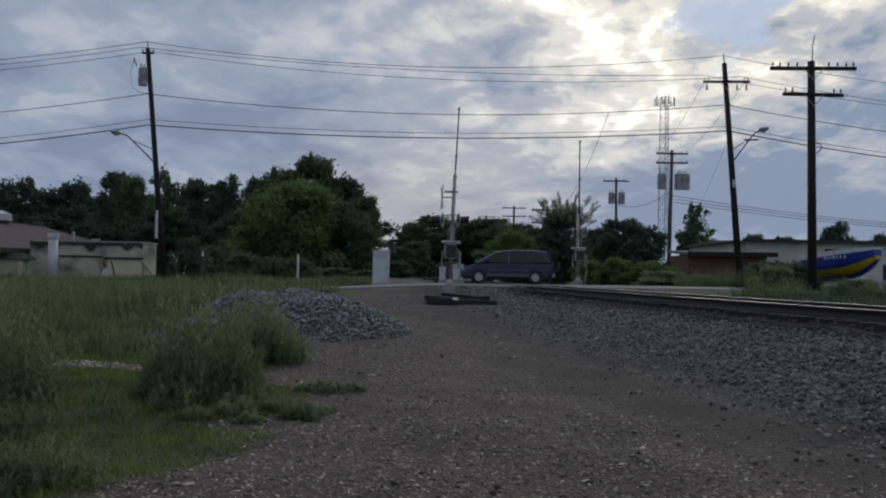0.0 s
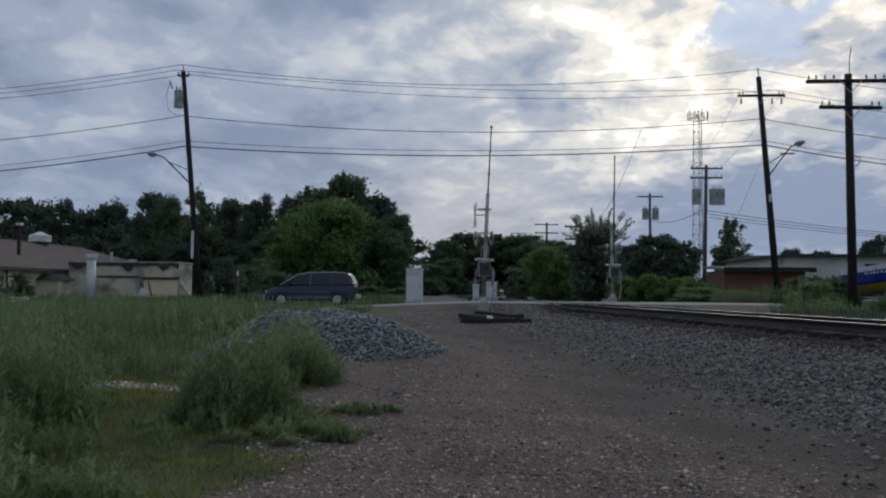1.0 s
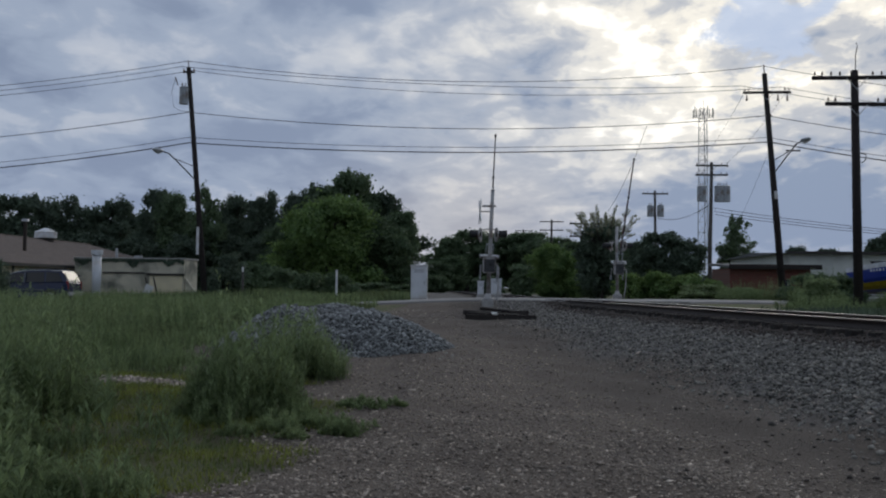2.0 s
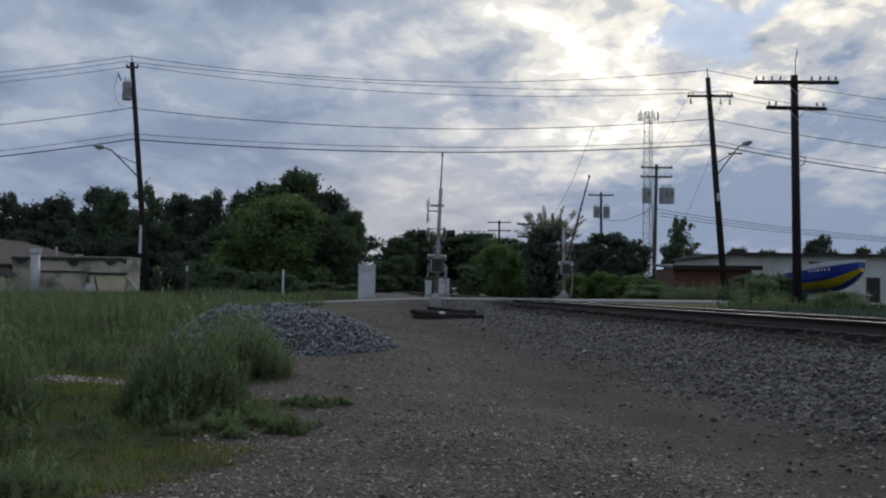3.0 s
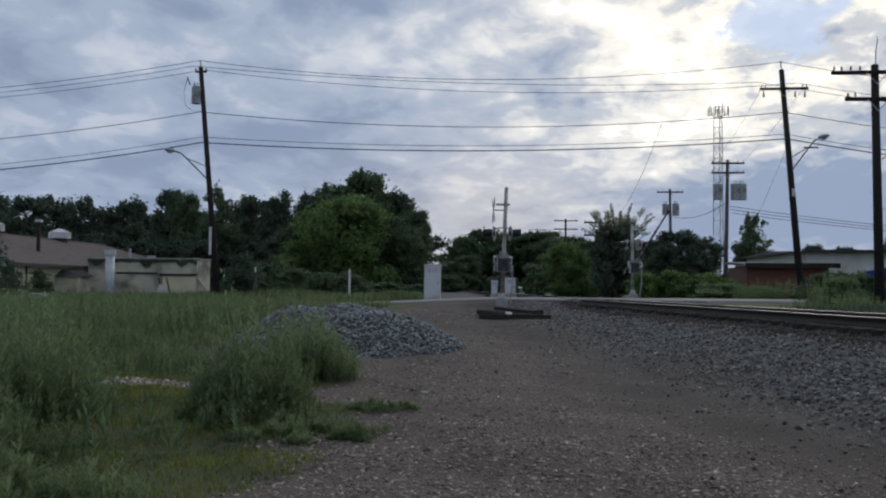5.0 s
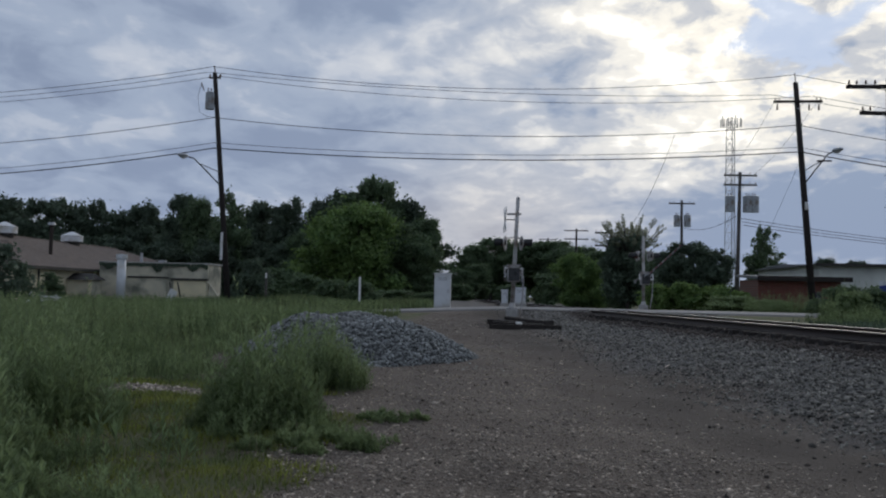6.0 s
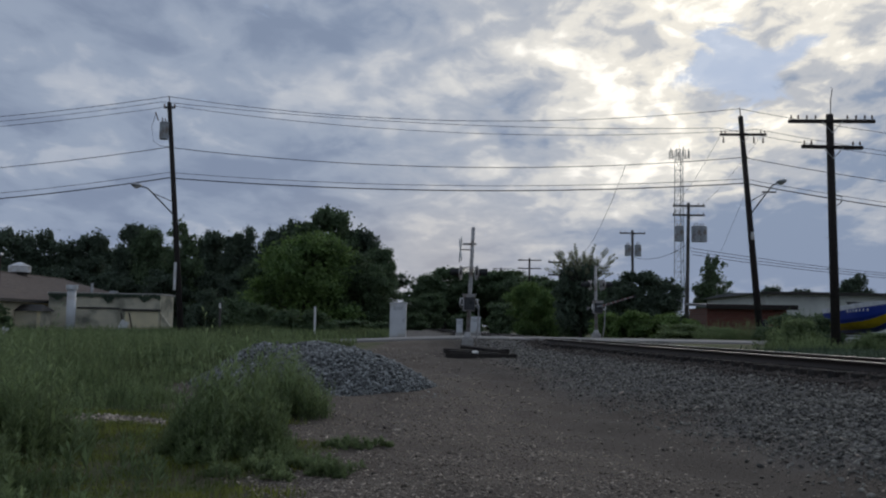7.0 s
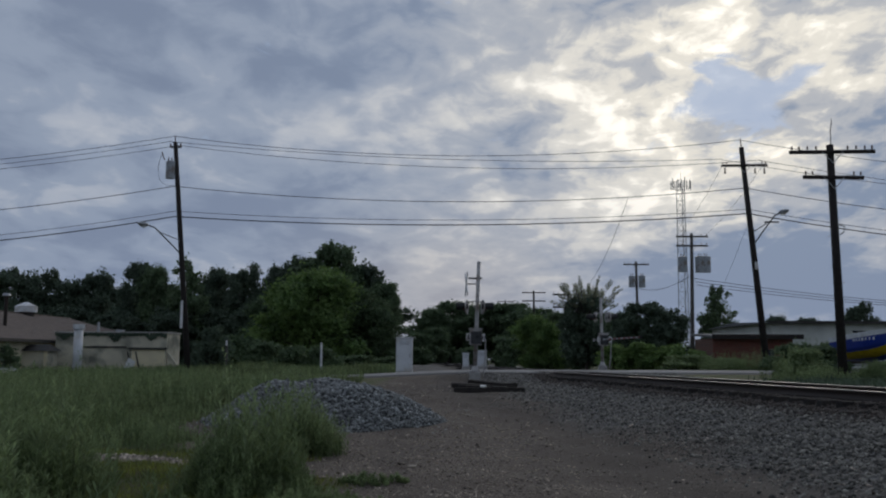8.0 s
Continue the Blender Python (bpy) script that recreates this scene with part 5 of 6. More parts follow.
def flat_workshop():
    x0, x1, y0, top = -25.0, -18.15, 55.0, 3.0
    z = gz(-21, 55)
    t = thing("workshop", pose(0, 0, z), "low grey rendered workshop with a stained flat-roof parapet", "building")
    h = top - z
    bm = B()
    box(bm, ((x0 + x1) / 2, y0 + 1.3, h / 2 - 0.2), (x1 - x0, 2.6, h + 0.4))
    part("wall", bm, "stucco", t)
    bm = B()
    box(bm, ((x0 + x1) / 2, y0 + 1.3, h + 0.05), (x1 - x0 + 0.16, 2.76, 0.1), bevel=0.02)
    part("parapet_coping", bm, "concrete", t)
    # creeper and grime hanging from the coping
    n = 900
    px = x0 + (x1 - x0) * rng.uniform(0, 1, n)
    hang = 0.12 + 0.4 * np.clip(np.sin(px * 1.7) * np.sin(px * 4.1 + 1), 0, 1)
    pz = h - rng.uniform(0, 1, n) * hang
    p = np.stack([px, np.full(n, y0 - 0.06), pz], 1)
    v = p[:, None] + np.array([(-0.05, 0, -0.04), (0.06, -0.03, -0.02), (0.04, -0.02, 0.05), (-0.04, 0, 0.04)])[None] * rng.uniform(0.6, 1.6, (n, 1, 1))
    ob = mesh_from("creeper", v.reshape(-1, 3), (np.arange(n) * 4)[:, None] + np.arange(4)[None], "leaf_dark", t)
    tagged(ob, "dark creeper hanging from the parapet", kind="stuff")
    bm = B()
    box(bm, (-19.25, y0 - 0.03, 0.80), (2.05, 0.08, 1.7))
    d = part("garage_door", bm, "cream_wall", t, "cream-painted wooden garage door")
    for k in range(4):
        bm = B()
        box(bm, (-19.25, y0 - 0.075, 0.48 + k * 0.33), (1.98, 0.025, 0.29), bevel=0.01)
        part("door_panel", bm, "cream_wall", d)
    bm = B()
    box(bm, (-19.25, y0 - 0.1, 1.70), (2.3, 0.22, 0.12), bevel=0.01)
    part("lintel", bm, "dark_trim", t)
    bm = B()
    box(bm, (-21.9, y0 - 0.05, 1.79), (2.6, 0.1, 0.09))
    part("ledge", bm, "dark_trim", t)
    bm = B()
    box(bm, (-21.9, y0 - 0.02, 0.9), (2.4, 0.05, 1.6))
    part("boarded_window", bm, "stucco", t)
    part("roof_vent", rod(B(), (-24.4 + 1.2, y0 + 2.0, h), (-23.2, y0 + 2.0, h + 0.75), 0.09, 0.09, 10), "galv", t)
    bm = B()
    box(bm, (-21.6, y0 + 1.5, h + 0.15), (0.45, 0.4, 0.25), bevel=0.03)
    part("roof_box", bm, "galv", t)
    # triangular buttress wall at its end
    bm = B()
    v = [bm.verts.new(q) for q in ((-18.1, y0 + 0.1, 0), (-17.0, y0 + 0.1, 0), (-18.1, y0 + 0.1, 1.5), (-18.1, y0 + 0.4, 0), (-17.0, y0 + 0.4, 0), (-18.1, y0 + 0.4, 1.5))]
    for f in ((0, 1, 2), (5, 4, 3), (0, 3, 4, 1), (1, 4, 5, 2), (2, 5, 3, 0)):
        bm.faces.new([v[k] for k in f])
    part("buttress", bm, "stucco", t)


def hip_house():
    """A long building that runs along with the railway; its side wall faces the track."""
    z = gz(-30, 60)
    t = thing("house", pose(0, 0, z), "long cream block building under a brown hipped shingle roof", "building")
    x0, x1, y0, y1, e, r = -37.5, -25.7, 47.3, 78.0, 2.56 - z, 4.62 - z
    xm = (x0 + x1) / 2
    bm = B()
    box(bm, (xm, (y0 + y1) / 2, e / 2 - 0.2), (x1 - x0, y1 - y0, e + 0.4))
    part("wall", bm, "cream_wall", t)
    o = 0.45
    bm = B()
    pts = [(x0 - o, y0 - o, e), (x1 + o, y0 - o, e), (x1 + o, y1 + o, e), (x0 - o, y1 + o, e), (xm, y0 + 5.9, r), (xm, y1 - 5.9, r),
           (x0 - o, y0 - o, e - 0.14), (x1 + o, y0 - o, e - 0.14), (x1 + o, y1 + o, e - 0.14), (x0 - o, y1 + o, e - 0.14)]
    v = [bm.verts.new(p) for p in pts]
    for f in ((0, 1, 4), (1, 2, 5, 4), (2, 3, 5), (3, 0, 4, 5), (0, 6, 7, 1), (1, 7, 8, 2), (2, 8, 9, 3), (3, 9, 6, 0), (9, 8, 7, 6)):
        bm.faces.new([v[k] for k in f])
    bmesh.ops.recalc_face_normals(bm, faces=bm.faces)
    roof = part("roof", bm, "shingle", t)
    # courses of shingles on the side towards the track
    run, rise = x1 + o - xm, r - e
    for k in range(1, 17):
        u = k / 17
        bm = B()
        rod(bm, (x1 + o - run * u, y0 + 5.9 * u, e + rise * u + 0.004), (x1 + o - run * u, y1 - 5.9 * u, e + rise * u + 0.004), 0.014, 0.014, 5)
        part("shingle_course", bm, "shingle", roof)
    part("ridge_cap", rod(B(), (xm, y0 + 5.9, r), (xm, y1 - 5.9, r), 0.07, 0.07, 8), "shingle", roof)
    bm = B()
    box(bm, (x1 + o + 0.02, (y0 + y1) / 2, e - 0.07), (0.04, y1 - y0 + 2 * o, 0.18))
    part("fascia", bm, "dark_trim", t)
    for cy in (64.6, 55.6):
        bm = B()
        rod(bm, (xm, cy, r - 0.2), (xm, cy, r + 0.14), 0.55, 0.55, 20)
        stem = part("roof_ventilator", bm, "dark_trim", t, "round white metal roof ventilator")
        bm = B()
        rod(bm, (xm, cy, r + 0.14), (xm, cy, r + 0.56), 0.76, 0.76, 24)
        rod(bm, (xm, cy, r + 0.56), (xm, cy, r + 0.86), 0.80, 0.12, 24)
        part("hood", bm, "white_paint", stem)
    bm = B()
    bmesh.ops.create_uvsphere(bm, u_segments=16, v_segments=8, radius=0.5, matrix=Matrix.Translation((-29.9, 52.8, e + rise * 0.62)) @ Matrix.Diagonal((0.9, 1.0, 0.8, 1)))
    smooth(part("roof_dome_vent", bm, "shingle", t))
    fz = e + rise * (x1 + o + 28.0) / run
    flue = part("flue_pipe", rod(B(), (-28.0, 54.6, fz - 0.1), (-28.0, 54.6, 5.25 - z), 0.11, 0.11, 12), "rail_steel", t)
    part("rain_cap", rod(B(), (-28.0, 54.6, 5.27 - z), (-28.0, 54.6, 5.42 - z), 0.24, 0.2, 14), "galv", flue)
    for cy in (50.0, 53.0, 61.0):
        bm = B()
        box(bm, (x1 + 0.01, cy, 1.75 - z), (0.08, 0.7, 0.62))
        w = part("window", bm, "glass_dark", t)
        bm = B()
        box(bm, (x1 + 0.06, cy, 1.42 - z), (0.16, 0.82, 0.06))
        part("sill", bm, "concrete", w)
    for cy in (48.8, 57.5):
        part("downpipe", rod(B(), (x1 + 0.08, cy, 0), (x1 + 0.08, cy, e), 0.05, 0.05, 8), "dark_trim", t)


def broken_fence():
    t = thing("fence", pose(-25.1, 46.8, gz(-25.1, 46.8)), "remnant of a white board fence by the house", "fence")
    for dx, h, lean in ((0, 1.25, 4), (0.28, 1.1, -7), (1.5, 0.7, 3)):
        bm = B()
        box(bm, (0, 0, h / 2 - 0.1), (0.11, 0.07, h + 0.2), bevel=0.01)
        part("fence_post", bm, "white_paint", t).matrix_basis = pose(dx, 0, 0, 0, lean, 0)
    for h, tilt in ((0.62, 2), (0.3, -6)):
        bm = B()
        box(bm, (0.85, -0.05, h), (1.9, 0.03, 0.09), Matrix.Rotation(radians(tilt), 4, "Y"))
        part("rail", bm, "white_paint", t)


def porch_shed():
    z = gz(-24.8, 53.2)
    t = thing("garden_shed", pose(-25.0, 53.0, z), "small weathered cream shed with a dark sagging roof", "shed")
    bm = B()
    box(bm, (0, 0, 0.70), (1.5, 1.4, 1.6))
    part("wall", bm, "stucco", t)
    bm = B()
    box(bm, (0.68, -0.72, 0.70), (0.2, 0.06, 1.6))
    part("corner_board", bm, "cream_wall", t)
    bm = B()
    v = [bm.verts.new(p) for p in ((-0.95, -0.9, 1.46), (0.95, -0.9, 1.46), (0.95, 0.9, 1.46), (-0.95, 0.9, 1.46), (-0.6, 0, 1.86), (0.6, 0, 1.86))]
    for f in ((0, 1, 5, 4), (1, 2, 5), (2, 3, 4, 5), (3, 0, 4), (3, 2, 1, 0)):
        bm.faces.new([v[k] for k in f])
    part("roof", bm, "dark_trim", t)


def standpipe():
    z = gz(-22.7, 53)
    t = thing("vent_stack", pose(-22.75, 53.0, z), "thick pale metal vent stack with a wider cap", "vent stack")
    smooth(part("pipe", rod(B(), (0, 0, -0.1), (0, 0, 2.85), 0.26, 0.26, 18), "cabinet_paint", t))
    part("cap", rod(B(), (0, 0, 2.8), (0, 0, 3.08), 0.34, 0.34, 18), "cabinet_paint", t)


def brick_shed():
    z = gz(18, 58)
    t = thing("brick_shed", pose(0, 0, z), "low red-brick shed with a dark-edged grey lean-to roof", "shed")
    x0, x1, y0 = 15.85, 20.9, 58.0
    h = 2.9 - z
    bm = B()
    box(bm, ((x0 + x1) / 2, y0 + 2.2, h / 2 - 0.15), (x1 - x0, 4.4, h + 0.3))
    part("wall", bm, "brick_wall", t)
    bm = B()
    v = [bm.verts.new(p) for p in ((x0 - 0.15, y0 - 0.5, h), (x1 + 0.5, y0 - 0.5, h), (x1 + 0.5, y0 + 5, h + 0.25), (x0 - 0.15, y0 + 5, h + 0.25),
                                  (x0 - 0.15, y0 - 0.5, h + 0.16), (x1 + 0.5, y0 - 0.5, h + 0.16), (x1 + 0.5, y0 + 5, h + 0.41), (x0 - 0.15, y0 + 5, h + 0.41))]
    for f in ((3, 2, 1, 0), (4, 5, 6, 7), (0, 1, 5, 4), (1, 2, 6, 5), (2, 3, 7, 6), (3, 0, 4, 7)):
        bm.faces.new([v[k] for k in f])
    part("roof", bm, "grey_roof", t)
    bm = B()
    box(bm, ((x0 + x1) / 2 + 0.17, y0 - 0.53, h + 0.07), (x1 - x0 + 0.69, 0.05, 0.30))
    part("fascia", bm, "pole_wood", t)
    bm = B()
    box(bm, (19.3, y0 - 0.01, h * 0.45), (0.75, 0.08, 0.85))
    w = part("window", bm, "glass_dark", t)
    bm = B()
    box(bm, (19.3, y0 - 0.05, h * 0.45 - 0.47), (0.9, 0.14, 0.08))
    part("sill", bm, "concrete", w)


def warehouse():
    z = gz(35, 66)
    t = thing("warehouse", pose(0, 0, z), "long pale sheet-metal warehouse with a low grey roof", "building")
    x0, x1, y0 = 22.7, 66.0, 67.0
    h = 4.25 - z
    bm = B()
    box(bm, ((x0 + x1) / 2, y0 + 8, h / 2 - 0.2), (x1 - x0, 16, h + 0.4))
    part("wall", bm, "metal_wall", t)
    for k in range(36):
        bm = B()
        box(bm, (x0 + 0.6 + k * 1.2, y0 - 0.02, h / 2), (0.05, 0.05, h))
        part("wall_rib", bm, "metal_wall", t)
    bm = B()
    v = [bm.verts.new(p) for p in ((x0 - 0.5, y0 - 0.5, h), (x1, y0 - 0.5, h), (x1, y0 + 16.5, h), (x0 - 0.5, y0 + 16.5, h), (x0 - 0.5, y0 + 8, h + 0.3), (x1, y0 + 8, h + 0.3))]
    for f in ((0, 1, 5, 4), (3, 4, 5, 2), (0, 4, 3), (1, 2, 5), (3, 2, 1, 0)):
        bm.faces.new([v[k] for k in f])
    bmesh.ops.recalc_face_normals(bm, faces=bm.faces)
    part("roof", bm, "grey_roof", t)
    bm = B()
    box(bm, ((x0 + x1) / 2 - 0.25, y0 - 0.53, h + 0.0), (x1 - x0 + 0.5, 0.06, 0.22))
    part("gutter", bm, "dark_trim", t)
    bm = B()
    box(bm, (33.2, y0 - 0.03, 0.9), (1.0, 0.1, 1.9))
    part("door", bm, "dark_trim", t)
    for k, x in enumerate((27.6, 41.0)):
        bm = B()
        box(bm, (x, y0 - 0.02, h * 0.55), (1.3, 0.08, 0.7))
        part("window", bm, "glass_dark", t)


flat_workshop()
hip_house()
broken_fence()
porch_shed()
standpipe()
brick_shed()
warehouse()


def boat():
    x, y = 16.35, 37.0
    z = gz(x, y)
    t = thing("motorboat", pose(x, y, z + 0.56, 0, -4, -70), "blue and yellow motorboat tilted up on its trailer", "boat")
    st = []
    for k in range(15):
        u = k / 14
        px = -1.0 + 3.1 * u
        w = 0.95 * (1 - max(0, (u - 0.5) / 0.5) ** 2.2 * 0.82)
        keel = 0.0 + 0.62 * max(0, (u - 0.55) / 0.45) ** 2
        top = 0.98 + 0.14 * u
        st.append((px, w, keel, top))

    def shell(name, lo, hi, mat, grow=0.0, label=""):
        bm = B()
        rings = []
        for px, w, keel, top in st:
            prof = [(0.0, 0.0), (0.62, 0.22), (0.92, 0.45), (1.0, 0.75), (1.03, 1.0)]
            def at(f):
                for (a, b), (c, d) in zip(prof, prof[1:]):
                    if f <= d:
                        q = (f - b) / (d - b)
                        return a + (c - a) * q
                return prof[-1][0]
            fs = [lo + (hi - lo) * j / 4 for j in range(5)]
            ring = [(-(at(f) * w + grow), keel + (top - keel) * f) for f in fs][::-1] + [(at(f) * w + grow, keel + (top - keel) * f) for f in fs]
            rings.append([bm.verts.new((px, a, b)) for a, b in ring])
        n = len(rings[0])
        for a, b in zip(rings, rings[1:]):
            for j in range(n - 1 if lo > 0 else n):
                bm.faces.new((a[j], a[(j + 1) % n], b[(j + 1) % n], b[j]))
        bm.faces.new(rings[0][::-1])
        bm.faces.new(rings[-1])
        bmesh.ops.remove_doubles(bm, verts=bm.verts, dist=1e-4)
        bmesh.ops.recalc_face_normals(bm, faces=bm.faces)
        return part(name, bm, mat, t, label)
    shell("bottom", 0.0, 0.14, "boat_blue", label="blue bottom")
    shell("hull", 0.13, 0.40, "boat_yellow", 0.006, label="yellow band of the lower hull")
    shell("topside", 0.39, 0.88, "boat_blue", 0.012, "glossy blue topsides")
    shell("gunwale", 0.87, 1.05, "boat_white", 0.03, "white gunwale strip")
    # unreadable white lettering along the topsides, as plain bars
    for side in (-1, 1):
        for k in range(7):
            bm = B()
            px = 0.35 + 0.15 * k
            u = (px + 1.0) / 3.1
            w = 0.95 * (1 - max(0, (u - 0.5) / 0.5) ** 2.2 * 0.82)
            box(bm, (px, side * (w + 0.018), 0.84), (0.07 if k % 3 else 0.10, 0.012, 0.11), bevel=0.004)
            part("lettering_bar", bm, "boat_white", t)
    bm = B()
    v = [bm.verts.new(p) for p in ((0.1, -0.6, 0.95), (0.1, 0.6, 0.95), (-0.15, 0.55, 1.28), (-0.15, -0.55, 1.28))]
    bm.faces.new(v)
    bmesh.ops.solidify(bm, geom=bm.faces[:], thickness=0.02)
    part("windscreen", bm, "glass_dark", t)
    bm = B()
    box(bm, (-1.16, 0, 0.75), (0.3, 0.34, 0.5), bevel=0.06)
    box(bm, (-1.20, 0, 0.25), (0.14, 0.12, 0.7), bevel=0.03)
    part("outboard_motor", bm, "boat_white", t)
    tr = thing("boat_trailer", pose(x, y, z, 0, 0, -66), "galvanised boat trailer with small dark wheels", "trailer")
    for s in (-1, 1):
        part("beam", tube(B(), [(-1.6, s * 0.5, 0.42), (1.2, s * 0.5, 0.46), (2.4, 0, 0.45)], 0.05), "galv", tr)
        bm = B()
        rod(bm, (-0.5, s * 0.82 - 0.08, 0.28), (-0.5, s * 0.82 + 0.08, 0.28), 0.28, 0.28, 18)
        part("wheel", bm, "rubber", tr)
        bm = B()
        box(bm, (-0.3, s * 0.4, 0.5), (2.2, 0.12, 0.16), bevel=0.02)
        part("bunk", bm, "tie", tr)
    part("axle", rod(B(), (-0.5, -0.85, 0.28), (-0.5, 0.85, 0.28), 0.03, 0.03, 8), "galv", tr)
    part("jack_leg", rod(B(), (2.2, 0, -0.02), (2.2, 0, 0.6), 0.035, 0.035, 8), "galv", tr)


boat()


def marker_post(x, y, h, label, mat="white_paint"):
    t = thing("marker_post", pose(x, y, gz(x, y)), label, "post", "marker posts")
    bm = B()
    box(bm, (0, 0, h / 2 - 0.1), (0.11, 0.07, h + 0.2), bevel=0.01)
    part("stake", bm, mat, t)
    bm = B()
    box(bm, (0, -0.045, h - 0.2), (0.1, 0.012, 0.28))
    part("reflector_plate", bm, "sign_white", t)


marker_post(-7.75, 49.2, 1.75, "slim white marker post by the road")
marker_post(-13.2, 50.2, 1.9, "thin grey post with a small white plate", "grey_wood")


def scrap():
    z = gz(-20.3, 54.2)
    t = thing("scrap_heap", pose(-20.4, 54.2, z), "pale crumpled sheet with dark poles leaning by the wall", "scrap")
    bm = B()
    box(bm, (0, 0, 0.75), (0.5, 0.06, 0.75), Matrix.Rotation(radians(25), 4, "Y"), bevel=0.02)
    part("sheet", bm, "sign_white", t)
    for a in (0.5, 1.0):
        part("pole", rod(B(), (a, 0, 0), (a - 0.45, 0.3, 1.5), 0.045, 0.04, 8), "tie", t)


scrap()


# ---- plants ----
def frond_tree(x, y, h):
    z = gz(x, y)
    t = thing("tree_of_heaven", pose(x, y, z), "tree with feathery top fronds, coloured pale as if sky-lit", "tree")
    bm = B()
    r = random.Random(4)
    rod(bm, (0, 0, -0.2), (0.05, 0, h * 0.55), 0.13, 0.09, 8)
    heart = Vector((0.05, 0, h * 0.52))
    V, F = [], []
    for k in range(74):
        a = k * 2.4 + r.uniform(-0.3, 0.3)
        el = math.asin(r.uniform(0.22, 1.0))
        d = Vector((math.cos(a) * math.cos(el), math.sin(a) * math.cos(el), math.sin(el)))
        reach = r.uniform(0.7, 2.15) + 0.35 * math.cos(el)
        top = heart + d * reach
        rod(bm, heart + Vector((d.x * 0.2, d.y * 0.2, -0.5)), top + d * 0.7, 0.034, 0.010, 5)
        ln = r.uniform(0.5, 0.85)
        side = d.cross(Vector((0, 0.3, 1))).normalized()
        over = side.cross(d)
        n = 11
        for j in range(1, n + 1):
            u = j / n
            p = top + d * ln * u
            for s in (side, -side, over, -over):
                if r.random() < 0.22:
                    continue
                w = r.uniform(0.09, 0.19) * math.sin(math.pi * (0.25 + 0.6 * u))
                q = p + s * w + d * 0.07 + Vector((r.uniform(-0.05, 0.05), r.uniform(-0.05, 0.05), r.uniform(-0.06, 0.03)))
                m = (p + q) / 2
                b0 = len(V)
                V += [tuple(p), tuple(m + d * 0.045), tuple(q), tuple(m - d * 0.045)]
                F.append((b0, b0 + 1, b0 + 2, b0 + 3))
    part("trunk", bm, "bark", t)
    # skylight on the top fronds is in their pale leaf colour
    mesh_from("fronds", V, F, "leaf_frond_skylit", t)
    blobs = [((r.uniform(-1.3, 1.3), r.uniform(-0.8, 0.8), h * r.uniform(0.08, 0.66)), (r.uniform(0.4, 0.75), 0.6, r.uniform(0.4, 0.7))) for k in range(30)]
    leaves_on("lower_foliage", blobs, 8000, 0.14, "leaf_dark", t)


frond_tree(8.35, 62.0, 7.3)


def blades(P, H, W, lean, mat, name, curl=0.35):
    """Tapered bent blades of grass, one island each."""
    n = len(P)
    a = rng.uniform(0, 6.283, n)
    d = np.stack([np.cos(a), np.sin(a), np.zeros(n)], 1)
    s = np.stack([-np.sin(a), np.cos(a), np.zeros(n)], 1)
    turn = rng.uniform(-1.2, 1.2, n)[:, None]
    s = s * np.cos(turn) + d * np.sin(turn)
    H, W = np.asarray(H)[:, None], np.asarray(W)[:, None]
    L = (rng.uniform(0.1, 1.0, n) * lean)[:, None]
    up = np.array([0, 0, 1.0])
    m = P + up * H * 0.55 + d * L * H * 0.35
    tip = P + up * H * (1 - 0.25 * L) + d * L * H * (0.8 + curl)
    v = np.stack([P - s * W, P + s * W, m - s * W * 0.75, m + s * W * 0.75, tip], 1)
    f = np.array([(0, 1, 2), (1, 3, 2), (2, 3, 4)])[None] + (np.arange(n) * 5)[:, None, None]
    return mesh_from(name, v.reshape(-1, 3), f.reshape(-1, 3), mat)


def weeds(P, H, leaves, mat, name, leaf=0.11):
    """Upright feathery weeds: a stem each, set with narrow rising leaves."""
    n = len(P)
    a = rng.uniform(0, 6.283, n)
    tilt = rng.uniform(0.0, 0.22, n)
    d = np.stack([np.cos(a) * tilt, np.sin(a) * tilt, np.ones(n)], 1)
    H = np.asarray(H)
    w = 0.0035 + 0.003 * H
    sx = np.stack([w, np.zeros(n), np.zeros(n)], 1)
    sy = np.stack([np.zeros(n), w, np.zeros(n)], 1)
    top = P + d * H[:, None]
    sv = np.stack([P - sx, P + sx * 0.6 + sy, P + sx * 0.6 - sy, top], 1).reshape(-1, 3)
    sf = (np.array([(0, 2, 3), (2, 1, 3), (1, 0, 3)])[None] + (np.arange(n) * 4)[:, None, None]).reshape(-1, 3)
    u = rng.uniform(0.08, 1.0, (n, leaves))
    base = P[:, None] + d[:, None] * (H[:, None] * u)[..., None]
    b = rng.uniform(0, 6.283, (n, leaves))
    rise = rng.uniform(0.5, 2.2, (n, leaves))
    ld = np.stack([np.cos(b), np.sin(b), rise], -1)
    ld /= np.linalg.norm(ld, axis=-1, keepdims=True)
    ll = (leaf * (1.35 - 0.8 * u) * rng.uniform(0.6, 1.3, (n, leaves)) * (0.5 + 0.5 * H[:, None] / H.mean()))[..., None]
    ls = np.stack([-np.sin(b), np.cos(b), np.zeros_like(b)], -1)
    mid = base + ld * ll * 0.5
    tip = base + ld * ll - np.array([0, 0, 0.12]) * ll
    wd = ll * 0.085
    lv = np.stack([base, mid - ls * wd, tip, mid + ls * wd], 2).reshape(-1, 3)
    lf = (np.array([(0, 1, 2), (0, 2, 3)])[None] + (np.arange(n * leaves) * 4)[:, None, None]).reshape(-1, 3) + len(sv)
    return mesh_from(name, np.concatenate([sv, lv]), np.concatenate([sf, lf]), mat)


